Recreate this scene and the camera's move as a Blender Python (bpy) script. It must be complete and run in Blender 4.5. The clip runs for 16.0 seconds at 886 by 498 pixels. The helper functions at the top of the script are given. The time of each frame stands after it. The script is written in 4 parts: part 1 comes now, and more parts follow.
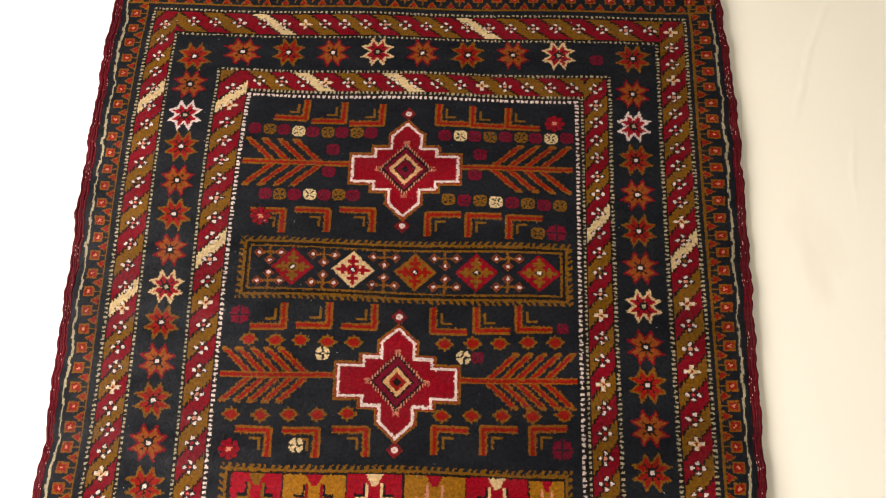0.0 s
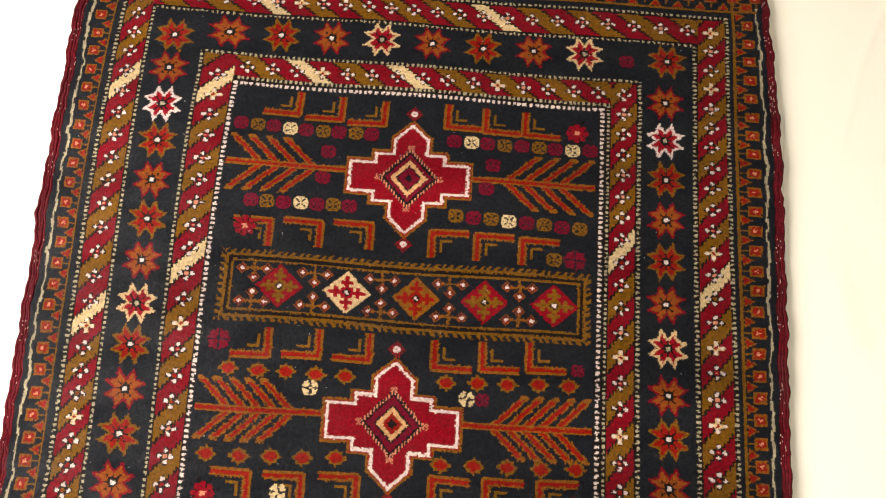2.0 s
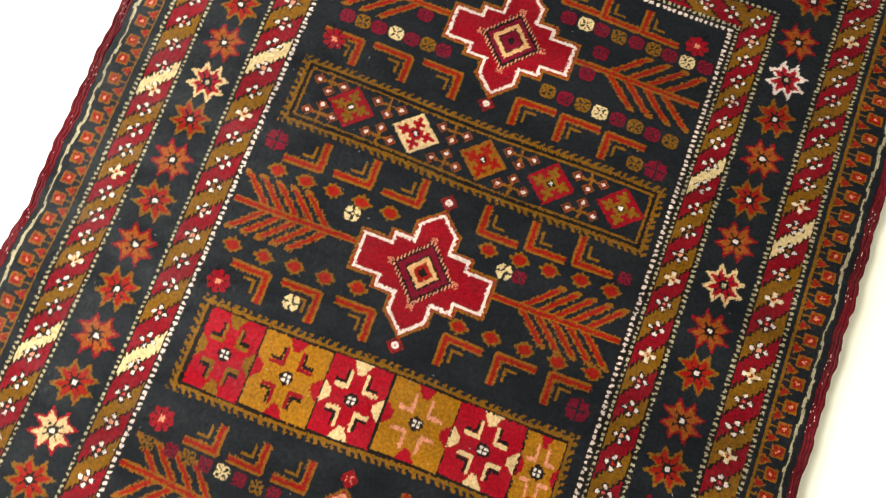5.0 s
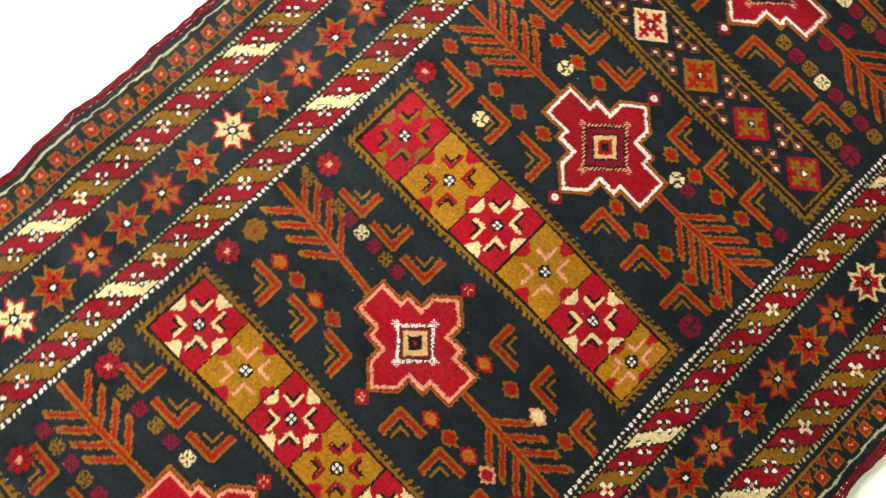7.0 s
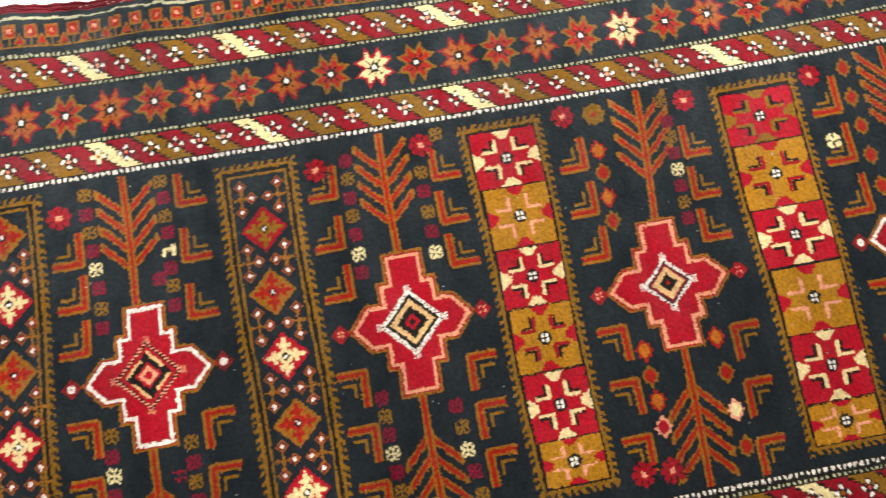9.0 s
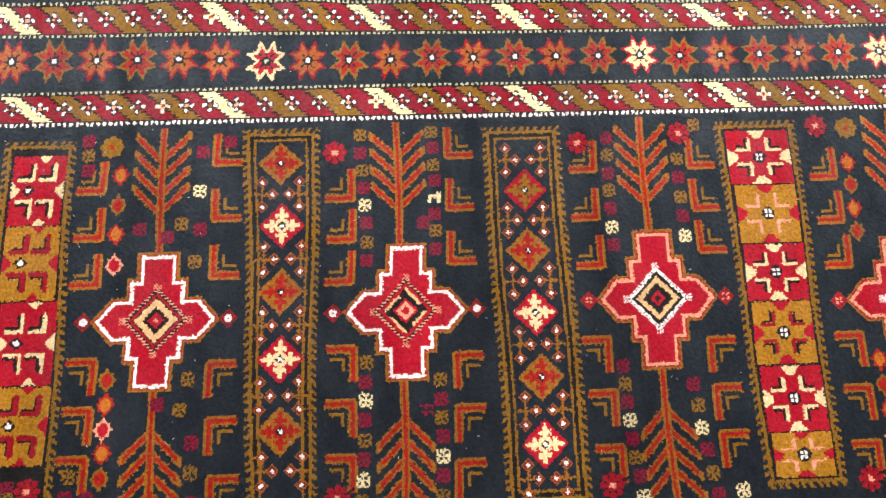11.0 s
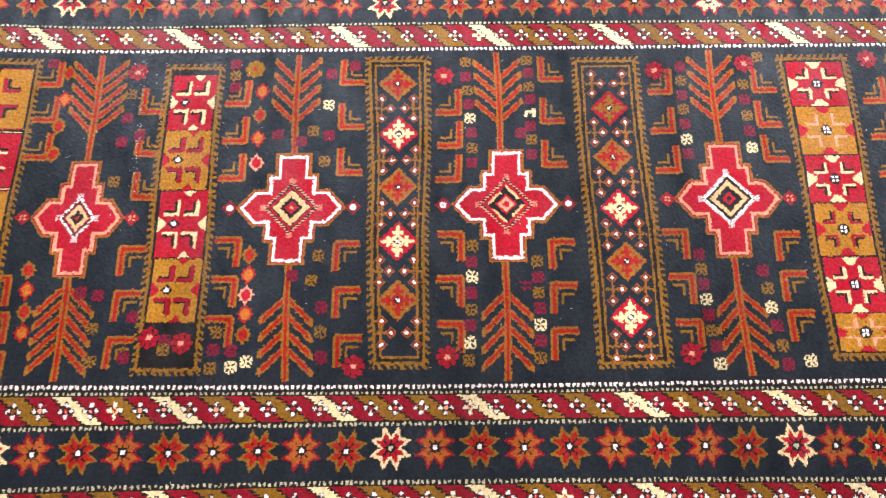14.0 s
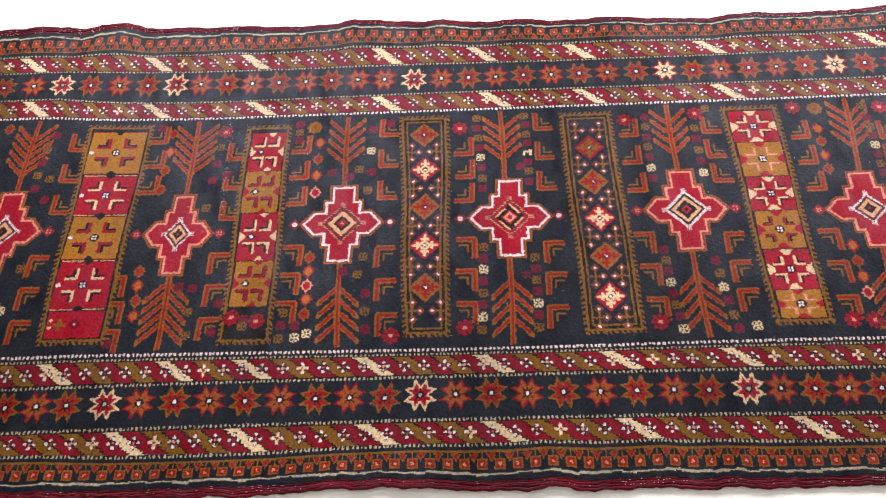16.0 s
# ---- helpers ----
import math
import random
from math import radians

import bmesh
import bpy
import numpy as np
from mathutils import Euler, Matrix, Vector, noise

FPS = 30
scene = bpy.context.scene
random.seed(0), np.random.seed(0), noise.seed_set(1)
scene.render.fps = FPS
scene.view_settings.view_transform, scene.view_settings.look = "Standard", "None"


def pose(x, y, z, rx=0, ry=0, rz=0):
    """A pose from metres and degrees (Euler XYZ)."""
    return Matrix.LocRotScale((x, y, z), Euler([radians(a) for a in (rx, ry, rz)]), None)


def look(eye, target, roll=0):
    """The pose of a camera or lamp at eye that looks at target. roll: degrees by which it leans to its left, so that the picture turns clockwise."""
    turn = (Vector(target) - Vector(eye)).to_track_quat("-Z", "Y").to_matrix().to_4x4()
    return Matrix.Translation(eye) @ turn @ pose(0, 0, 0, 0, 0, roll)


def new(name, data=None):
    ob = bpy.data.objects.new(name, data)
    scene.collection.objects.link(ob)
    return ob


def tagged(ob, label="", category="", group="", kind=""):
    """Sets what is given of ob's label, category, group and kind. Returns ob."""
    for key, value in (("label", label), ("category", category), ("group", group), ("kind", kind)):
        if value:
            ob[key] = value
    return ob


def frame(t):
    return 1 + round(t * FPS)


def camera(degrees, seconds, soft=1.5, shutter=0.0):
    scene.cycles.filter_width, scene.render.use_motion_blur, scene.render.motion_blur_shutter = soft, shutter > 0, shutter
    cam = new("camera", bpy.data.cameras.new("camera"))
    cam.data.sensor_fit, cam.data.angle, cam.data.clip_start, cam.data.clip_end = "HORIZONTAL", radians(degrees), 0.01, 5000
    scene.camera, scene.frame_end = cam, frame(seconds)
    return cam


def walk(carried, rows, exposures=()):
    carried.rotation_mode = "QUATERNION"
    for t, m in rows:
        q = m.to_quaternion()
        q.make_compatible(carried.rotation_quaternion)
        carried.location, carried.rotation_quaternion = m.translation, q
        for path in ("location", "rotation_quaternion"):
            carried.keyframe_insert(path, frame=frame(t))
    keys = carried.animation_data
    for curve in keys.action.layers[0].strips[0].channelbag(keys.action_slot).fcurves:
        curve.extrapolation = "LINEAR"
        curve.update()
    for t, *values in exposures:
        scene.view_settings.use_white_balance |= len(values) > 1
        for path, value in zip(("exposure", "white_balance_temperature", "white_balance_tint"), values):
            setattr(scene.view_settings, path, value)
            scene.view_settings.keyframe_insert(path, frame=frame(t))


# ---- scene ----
cam = camera(55.0, 16.0, 1.05, 0.3)
EXPOSURES = [(0, 0.72, 7500, 16), (3, 1.17, 7550, 13), (5.5, 1.27, 7100, -1), (7, 1.34, 6850, -9), (8.3, 1.29, 6600, -9), (9.5, 1.56, 6400, -2), (12.5, 1.71, 5950, 6), (13.5, 1.92, 6050, 9), (14, 1.92, 6050, 11), (15.5, 1.49, 6100, 17), (16, 1.18, 6150, 22)]
PATH = [
    (0, (0.119, -0.761, 1.377), (0.055, 0.034, -0.456), -4.9),
    (0.5, (0.096, -0.686, 1.348), (0.059, 0.053, -0.51), -3.8),
    (1, (0.058, -0.624, 1.308), (0.066, 0.07, -0.567), -1.0),
    (1.5, (0.062, -0.595, 1.297), (0.054, 0.087, -0.583), -2.0),
    (2, (0.078, -0.574, 1.284), (0.054, 0.088, -0.603), -0.1),
    (2.5, (0.091, -0.56, 1.267), (0.044, 0.074, -0.629), 1.2),
    (3, (0.106, -0.561, 1.252), (0.02, 0.037, -0.654), 1.1),
    (3.2, (0.11, -0.562, 1.251), (0.01, 0.023, -0.659), 1.0),
    (5.3, (0.076, -0.741, 1.182), (-0.056, -0.212, -0.742), 8.4),
    (5.5, (0.061, -0.774, 1.189), (-0.076, -0.265, -0.74), 9.9),
    (6, (0.042, -0.859, 1.185), (-0.118, -0.372, -0.748), 13.1),
    (6.5, (0.033, -0.907, 1.18), (-0.127, -0.454, -0.761), 17.9),
    (7, (0.026, -0.957, 1.176), (-0.13, -0.511, -0.768), 25.3),
    (7.5, (0.056, -1.034, 1.173), (-0.179, -0.635, -0.773), 26.8),
    (8, (0.09, -1.104, 1.176), (-0.216, -0.758, -0.77), 25.4),
    (8.5, (0.119, -1.139, 1.175), (-0.248, -0.865, -0.772), 20.1),
    (9, (0.149, -1.233, 1.178), (-0.283, -1.043, -0.766), 12.5),
    (9.5, (0.18, -1.343, 1.189), (-0.314, -1.215, -0.745), 6.2),
    (10, (0.189, -1.444, 1.203), (-0.33, -1.321, -0.725), 6.5),
    (10.2, (0.197, -1.472, 1.204), (-0.334, -1.348, -0.72), 7.6),
    (12.3, (0.237, -1.634, 1.148), (-0.212, -1.507, -0.797), 14.0),
    (12.5, (0.259, -1.634, 1.15), (-0.183, -1.516, -0.797), 13.1),
    (13, (0.336, -1.638, 1.17), (-0.137, -1.534, -0.771), 11.0),
    (13.5, (0.436, -1.638, 1.218), (-0.158, -1.575, -0.691), 5.1),
    (14, (0.529, -1.673, 1.266), (-0.167, -1.637, -0.609), 1.6),
    (14.5, (0.624, -1.708, 1.322), (-0.162, -1.665, -0.516), 0.9),
    (15, (0.715, -1.722, 1.372), (-0.148, -1.685, -0.432), -0.4),
    (15.5, (0.843, -1.678, 1.42), (-0.124, -1.697, -0.331), -3.5),
    (16, (0.965, -1.653, 1.461), (-0.092, -1.689, -0.236), -3.9),
]
walk(cam, [(t, look(eye, target, roll)) for t, eye, target, roll in PATH], EXPOSURES)

# ---- light: a white room with two windows in the long wall ----
world = bpy.data.worlds.new("daylight")
scene.world = world
world.use_nodes = True
sky = world.node_tree.nodes.new("ShaderNodeTexSky")
sky.sky_type, sky.sun_disc = "NISHITA", False
sky.sun_elevation, sky.sun_rotation = radians(40), radians(200)
world.node_tree.links.new(sky.outputs[0], world.node_tree.nodes["Background"].inputs[0])
world.node_tree.nodes["Background"].inputs[1].default_value = 0.12

# unseen room: its walls and windows are placed to suit the rug's sheen and falloff
ROOM = (-1.2, 3.8, -6.0, 4.2, 2.65)     # x0, x1, y0, y1, height
WINDOWS = ((-3.1, -1.5), (-1.1, 0.7))   # along the wall at x0, from sill to head
SILL, HEAD = 0.40, 1.70


def area_lamp(name, m, sx, sy, watts, colour):
    lamp = bpy.data.lights.new(name, "AREA")
    lamp.shape, lamp.size, lamp.size_y, lamp.energy, lamp.color = "RECTANGLE", sx, sy, watts, colour
    ob = new(name, lamp)
    ob.matrix_world = m
    return ob


for y0, y1 in WINDOWS:
    area_lamp("window_light", look((ROOM[0] - 0.02, (y0 + y1) / 2, (SILL + HEAD) / 2), (2.0, (y0 + y1) / 2, 0.6)),
              y1 - y0 - 0.1, HEAD - SILL - 0.1, 20 * (y1 - y0), (0.93, 0.97, 1.0))


# ---- materials ----
def nodes_of(name, rough=0.9, metal=0.0, spec=0.2):
    m = bpy.data.materials.new(name)
    m.use_nodes = True
    p = m.node_tree.nodes["Principled BSDF"]
    p.inputs["Roughness"].default_value = rough
    p.inputs["Metallic"].default_value = metal
    p.inputs["Specular IOR Level"].default_value = spec
    return m, m.node_tree, p


def noise_node(t, where, scale, detail=3.0):
    n = t.nodes.new("ShaderNodeTexNoise")
    n.inputs["Scale"].default_value, n.inputs["Detail"].default_value = scale, detail
    t.links.new(where, n.inputs["Vector"])
    return n.outputs["Fac"]


def mapped(t, sx, sy, sz):
    g = t.nodes.new("ShaderNodeNewGeometry")
    k = t.nodes.new("ShaderNodeMapping")
    k.inputs["Scale"].default_value = (sx, sy, sz)
    t.links.new(g.outputs["Position"], k.inputs["Vector"])
    return k.outputs[0]


def blend(t, fac, a, b, lo=0.3, hi=0.7):
    r = t.nodes.new("ShaderNodeMapRange")
    r.inputs["From Min"].default_value, r.inputs["From Max"].default_value = lo, hi
    t.links.new(fac, r.inputs["Value"])
    m = t.nodes.new("ShaderNodeMix")
    m.data_type = "RGBA"
    t.links.new(r.outputs[0], m.inputs["Factor"])
    for value, socket in ((a, m.inputs["A"]), (b, m.inputs["B"])):
        if isinstance(value, tuple):
            socket.default_value = (*value, 1)
        else:
            t.links.new(value, socket)
    return m.outputs["Result"]


def bumped(t, p, height, strength, distance):
    b = t.nodes.new("ShaderNodeBump")
    b.inputs["Strength"].default_value, b.inputs["Distance"].default_value = strength, distance
    t.links.new(height, b.inputs["Height"])
    t.links.new(b.outputs[0], p.inputs["Normal"])


def wool(name, colour=None, change=0.22, sheen=0.05, gloss=0.054):
    """Wool pile: dye lots that change along the length, tuft by tuft shades, fine fibre relief. Without a colour, the dye of each knot."""
    m, t, p = nodes_of(name, 0.46, 0, 0.11)
    lot = blend(t, noise_node(t, mapped(t, 1.4, 10, 1), 1.0, 5), (1 - change,) * 3, (1 + change,) * 3)
    tuft = blend(t, noise_node(t, mapped(t, 1, 1, 1), 210, 3), (1 - 1.35 * change,) * 3, (1 + 1.35 * change,) * 3, 0.25, 0.75)
    worn = blend(t, noise_node(t, mapped(t, 1, 1, 1), 9, 5), (0.86, 0.86, 0.88), (1.12, 1.10, 1.08))
    out = None
    if colour is None:
        dye = t.nodes.new("ShaderNodeAttribute")
        dye.attribute_name = "dye"
        out = dye.outputs["Color"]
    for tone in (lot, tuft, worn):
        mul = t.nodes.new("ShaderNodeMix")
        mul.data_type, mul.blend_type = "RGBA", "MULTIPLY"
        mul.inputs["Factor"].default_value = 1.0
        if out is None:
            mul.inputs["A"].default_value = (*colour, 1)
        else:
            t.links.new(out, mul.inputs["A"])
        t.links.new(tone, mul.inputs["B"])
        out = mul.outputs["Result"]
    t.links.new(out, p.inputs["Base Color"])
    # trodden and brushed patches catch more light
    patch = blend(t, noise_node(t, mapped(t, 1, 1.8, 1), 13, 6), (gloss * 0.35,) * 3, (gloss * 1.9,) * 3, 0.30, 0.70)
    flock = blend(t, noise_node(t, mapped(t, 1, 1, 1), 150, 4), (0.62,) * 3, (1.38,) * 3, 0.3, 0.7)
    mul = t.nodes.new("ShaderNodeMath")
    mul.operation = "MULTIPLY"
    t.links.new(patch, mul.inputs[0])
    t.links.new(flock, mul.inputs[1])
    t.links.new(mul.outputs[0], p.inputs["Specular IOR Level"])
    p.inputs["Sheen Weight"].default_value = sheen
    p.inputs["Sheen Roughness"].default_value = 0.42
    p.inputs["Sheen Tint"].default_value = (0.72, 0.86, 1.0, 1)
    bumped(t, p, noise_node(t, mapped(t, 1, 1, 1), 480, 3), 0.32, 0.0014)
    return m


NAVY, DARK, RED, WINE, RUST, GOLD, OLIVE, CREAM, WHITE, PINK, MADDER, PEACH, IVORY, AMBER, BUFF, CRIMSON, ORANGE, COPPER = range(18)
PILE = wool("wool_pile")
DYES = np.array([
    (0.0063, 0.0068, 0.0086), (0.0054, 0.0036, 0.0032), (0.180, 0.0014, 0.0068), (0.092, 0.0016, 0.0090),
    (0.152, 0.0044, 0.0022), (0.132, 0.0455, 0.0042), (0.110, 0.0450, 0.0036), (0.410, 0.290, 0.148),
    (0.450, 0.350, 0.310), (0.390, 0.140, 0.082), (0.116, 0.0015, 0.0054), (0.380, 0.200, 0.088), (0.250, 0.205, 0.130),
    (0.190, 0.0740, 0.0045), (0.410, 0.270, 0.135), (0.140, 0.0014, 0.0056),
    (0.215, 0.0550, 0.0052), (0.165, 0.0370, 0.0050),
])
SELVEDGE = wool("selvedge_wool", (0.072, 0.0034, 0.0062), 0.34)
COTTON = wool("backing_cotton", (0.30, 0.24, 0.17), 0.15)


def plaster(name, colour, rough=0.9):
    m, t, p = nodes_of(name, rough, 0, 0.3)
    w = mapped(t, 1, 1, 1)
    c = blend(t, noise_node(t, w, 0.8, 4), colour, tuple(c * 0.93 for c in colour))
    t.links.new(c, p.inputs["Base Color"])
    bumped(t, p, noise_node(t, w, 60, 4), 0.15, 0.002)
    return m


def floor_paint():
    """Pale floor with faint scuffs and a few hairline creases, their grey shade put into the colour."""
    m, t, p = nodes_of("pale_floor", 0.62, 0, 0.3)
    w = mapped(t, 1, 1, 1)
    base = blend(t, noise_node(t, w, 0.9, 3), (0.875, 0.825, 0.70), (0.91, 0.865, 0.75))
    cloud = blend(t, noise_node(t, mapped(t, 3, 1.2, 1), 2.2, 5), (0.845, 0.79, 0.665), base, 0.28, 0.42)
    wave = t.nodes.new("ShaderNodeTexNoise")
    wave.inputs["Scale"].default_value, wave.inputs["Detail"].default_value = 1.3, 2.0
    wave.inputs["Distortion"].default_value = 0.6
    t.links.new(mapped(t, 1.6, 0.55, 1), wave.inputs["Vector"])
    off = t.nodes.new("ShaderNodeMath")
    off.operation = "SUBTRACT"
    off.inputs[1].default_value = 0.53
    t.links.new(wave.outputs["Fac"], off.inputs[0])
    mag = t.nodes.new("ShaderNodeMath")
    mag.operation = "ABSOLUTE"
    t.links.new(off.outputs[0], mag.inputs[0])
    # the shade in a crease, painted as a thin grey line in the colour
    crease = blend(t, mag.outputs[0], (0.66, 0.64, 0.57), cloud, 0.0, 0.0022)
    patchy = blend(t, noise_node(t, w, 2.5, 2), cloud, crease, 0.5, 0.62)
    t.links.new(patchy, p.inputs["Base Color"])
    bumped(t, p, noise_node(t, w, 35, 4), 0.08, 0.002)
    return m


# ---- the room ----
def mesh_object(name, bm, material, parent=None):
    me = bpy.data.meshes.new(name)
    bm.to_mesh(me)
    bm.free()
    me.materials.append(material)
    ob = new(name, me)
    ob.parent = parent
    return ob


def slab(bm, x0, x1, y0, y1, z0, z1):
    made = bmesh.ops.create_cube(bm, size=1)["verts"]
    for v in made:
        v.co = Vector(((x0 + x1) / 2 + v.co.x * (x1 - x0), (y0 + y1) / 2 + v.co.y * (y1 - y0), (z0 + z1) / 2 + v.co.z * (z1 - z0)))


def setting(name, boxes, material, label):
    bm = bmesh.new()
    for b in boxes:
        slab(bm, *b)
    return tagged(mesh_object(name, bm, material), label, kind="structure")


X0, X1, Y0, Y1, TALL = ROOM
FLOOR = -0.0092     # the rug is 9 mm thick and its pile ends at z = 0
WALL = plaster("wall_paint", (0.80, 0.79, 0.76))
PALE = floor_paint()
GROUND = setting("floor", [(X0, X1, Y0, Y1, -0.10, FLOOR)], PALE, "pale cream floor with faint creases and scuffs")


def crease(points, wide, tall):
    """A soft fold in the floor sheet along a line, or at its thinnest a hair."""
    bm = bmesh.new()
    rows = []
    for k, (x, y) in enumerate(points):
        a, b = points[max(0, k - 1)], points[min(len(points) - 1, k + 1)]
        d = Vector((b[0] - a[0], b[1] - a[1], 0)).normalized()
        n = Vector((-d.y, d.x, 0))
        taper = math.sin(math.pi * (k + 0.35) / (len(points) - 0.3))
        rows.append([bm.verts.new(Vector((x, y, FLOOR + z * tall * taper + 0.0001)) + n * wide * o * (0.5 + 0.5 * taper)) for o, z in ((-1, 0), (-0.35, 0.6), (0.1, 1), (0.4, 0.5), (1, 0))])
    for a, b in zip(rows, rows[1:]):
        for k in range(4):
            bm.faces.new((a[k], a[k + 1], b[k + 1], b[k])).smooth = True
    bmesh.ops.recalc_face_normals(bm, faces=bm.faces)
    ob = mesh_object("crease", bm, PALE, GROUND)
    return tagged(ob, "soft raised crease or hair on the floor sheet")


def bent(points, n=9):
    """The line through the points, in n steps, with a slight waver."""
    t = np.linspace(0, 1, n)
    k = np.linspace(0, 1, len(points))
    return [(float(np.interp(q, k, [c[0] for c in points]) + 0.002 * math.sin(9 * q)), float(np.interp(q, k, [c[1] for c in points]))) for q in t]


crease(bent(((0.850, 0.41), (0.835, 0.37), (0.792, 0.275), (0.764, 0.209), (0.752, 0.195))), 0.011, 0.0007)
crease(bent(((0.754, 0.222), (0.757, 0.170), (0.736, 0.120), (0.722, 0.085))), 0.011, 0.0006)
crease(bent(((0.832, 0.080), (0.816, -0.014), (0.806, -0.105))), 0.009, 0.0005)
# a short hair on the floor, built as the thinnest ridge
crease(bent(((0.776, -0.126), (0.791, -0.131), (0.803, -0.141))), 0.0010, 0.0004)
setting("ceiling", [(X0 - 0.2, X1 + 0.2, Y0 - 0.2, Y1 + 0.2, TALL, TALL + 0.15)], WALL, "plain white ceiling")
west = [(X0 - 0.2, X0, Y0, Y1, -0.1, SILL), (X0 - 0.2, X0, Y0, Y1, HEAD, TALL)]
edge = Y0
for y0, y1 in WINDOWS:
    west.append((X0 - 0.2, X0, edge, y0, SILL, HEAD))
    edge = y1
west.append((X0 - 0.2, X0, edge, Y1, SILL, HEAD))
setting("wall_west", west, WALL, "plain white wall with two window openings")
setting("wall_east", [(X1, X1 + 0.2, Y0, Y1, -0.1, TALL)], WALL, "plain white wall")
setting("wall_north", [(X0 - 0.2, X1 + 0.2, Y1, Y1 + 0.2, -0.1, TALL)], WALL, "plain white wall")
setting("wall_south", [(X0 - 0.2, X1 + 0.2, Y0 - 0.2, Y0, -0.1, TALL)], WALL, "plain white wall")

# ---- the rug's cloth: straight in the weaver's plan (u across, v along), bent as it lies on the floor ----
KNOT = 0.00205
U_MIN, V_MAX, V_MIN = -0.5488, 0.4420, -3.0855
NU, NV = 530, 1721
# u in the plan, then the quintic of x over y along which that line lies
LINES = (
    (-0.56, 0.0015, 0.0213, 0.0728, 0.0548, -0.0286, -0.5998),
    (-0.54, -0.0006, 0.0084, 0.0449, 0.0373, -0.0196, -0.5729),
    (-0.5, 0.0056, 0.0408, 0.0989, 0.0705, -0.0180, -0.5342),
    (-0.488, 0.0056, 0.0408, 0.0989, 0.0705, -0.0180, -0.5227),
    (-0.436, 0.0074, 0.0446, 0.0904, 0.0537, -0.0199, -0.4673),
    (-0.35, 0.0160, 0.0922, 0.1792, 0.1206, 0.0008, -0.3751),
    (-0.298, 0.0104, 0.0617, 0.1284, 0.1036, 0.0224, -0.3113),
    (0.284, -0.0046, -0.0271, -0.0479, -0.0135, 0.0440, 0.3167),
    (0.342, 0.0002, 0.0014, 0.0064, 0.0240, 0.0546, 0.3783),
    (0.43, -0.0003, -0.0022, -0.0047, 0.0101, 0.0546, 0.4703),
    (0.48, 0.0074, 0.0323, 0.0348, 0.0081, 0.0486, 0.5281),
    (0.488, 0.0074, 0.0323, 0.0348, 0.0081, 0.0486, 0.5366),
    (0.528, -0.0046, -0.0299, -0.0675, -0.0414, 0.0606, 0.5863),
    (0.556, -0.0131, -0.0735, -0.1351, -0.0715, 0.0613, 0.6177),
)


def tilt(v):
    return np.interp(v, [-0.3, 0.1], [-0.035, -0.05])


# how the loose edge at u < 0 buckles: along the plan, millimetres inwards
EDGE_V = (-2.78, -2.71, -2.65, -2.577, -2.52, -2.475, -2.445, -2.416, -2.38, -2.34, -2.255, -2.19, -2.13, -2.07, -2.005, -1.943, -1.905, -1.87,
          -1.80, -1.75, -1.704, -1.668, -1.628, -1.573, -1.505, -1.437, -1.37, -1.29, -1.21, -1.12, -1.06, -0.992, -0.86, -0.72, -0.60, -0.50)
EDGE_IN = (12, 6.5, 6.5, 15, 6, 2.5, 9, 20, 25, 21, 21, 14.5, 21.5, 18.5, 12, 7, -7, -5.5,
           3, 2, -7.5, -4, 5, 3, -6, 0, -5, -9, -4, -1, 2, -7, -2, -1, -6, 0)


FAR_V = (-2.46, -2.28, -1.98, -1.88, -1.72, -1.64, -1.56, -1.50, -1.41, -1.29, -1.25, -1.19, -1.10, -0.98, -0.88)
FAR_OUT = (-1, 4, 4, -1, 0, 5, 6, 1, 8, 2, 7, 4, 7, 3, 0)


def buckle(u, v):
    """How far the loose edge is drawn in, and how far it stands up there."""
    share = np.clip((-0.43 - u) / 0.11, 0, 1)
    drawn = np.interp(v, EDGE_V, EDGE_IN)
    lift = np.clip(8 - drawn + np.interp(v, [-2.7, -2.2, -1.9, -1.2, -0.5], [8, 17, 3, -3, -3]), 0, 18) * 0.5
    lift = lift * np.clip((-0.4 - v) / 0.3, 0, 1)
    other = np.clip((u - 0.42) / 0.11, 0, 1) * np.interp(v, FAR_V, FAR_OUT)
    hem = np.clip((u - 0.528) / 0.026, 0, 1) * np.interp(v, [-2.15, -1.95, -1.82], [12, 9, 0])
    rise = np.clip((u - 0.47) / 0.08, 0, 1) * np.clip(5 - np.interp(v, FAR_V, FAR_OUT), 0, 5) * 0.5
    return (share * (drawn + 1.05 * lift) + other + hem) * 0.001, (share * lift + rise) * 0.001


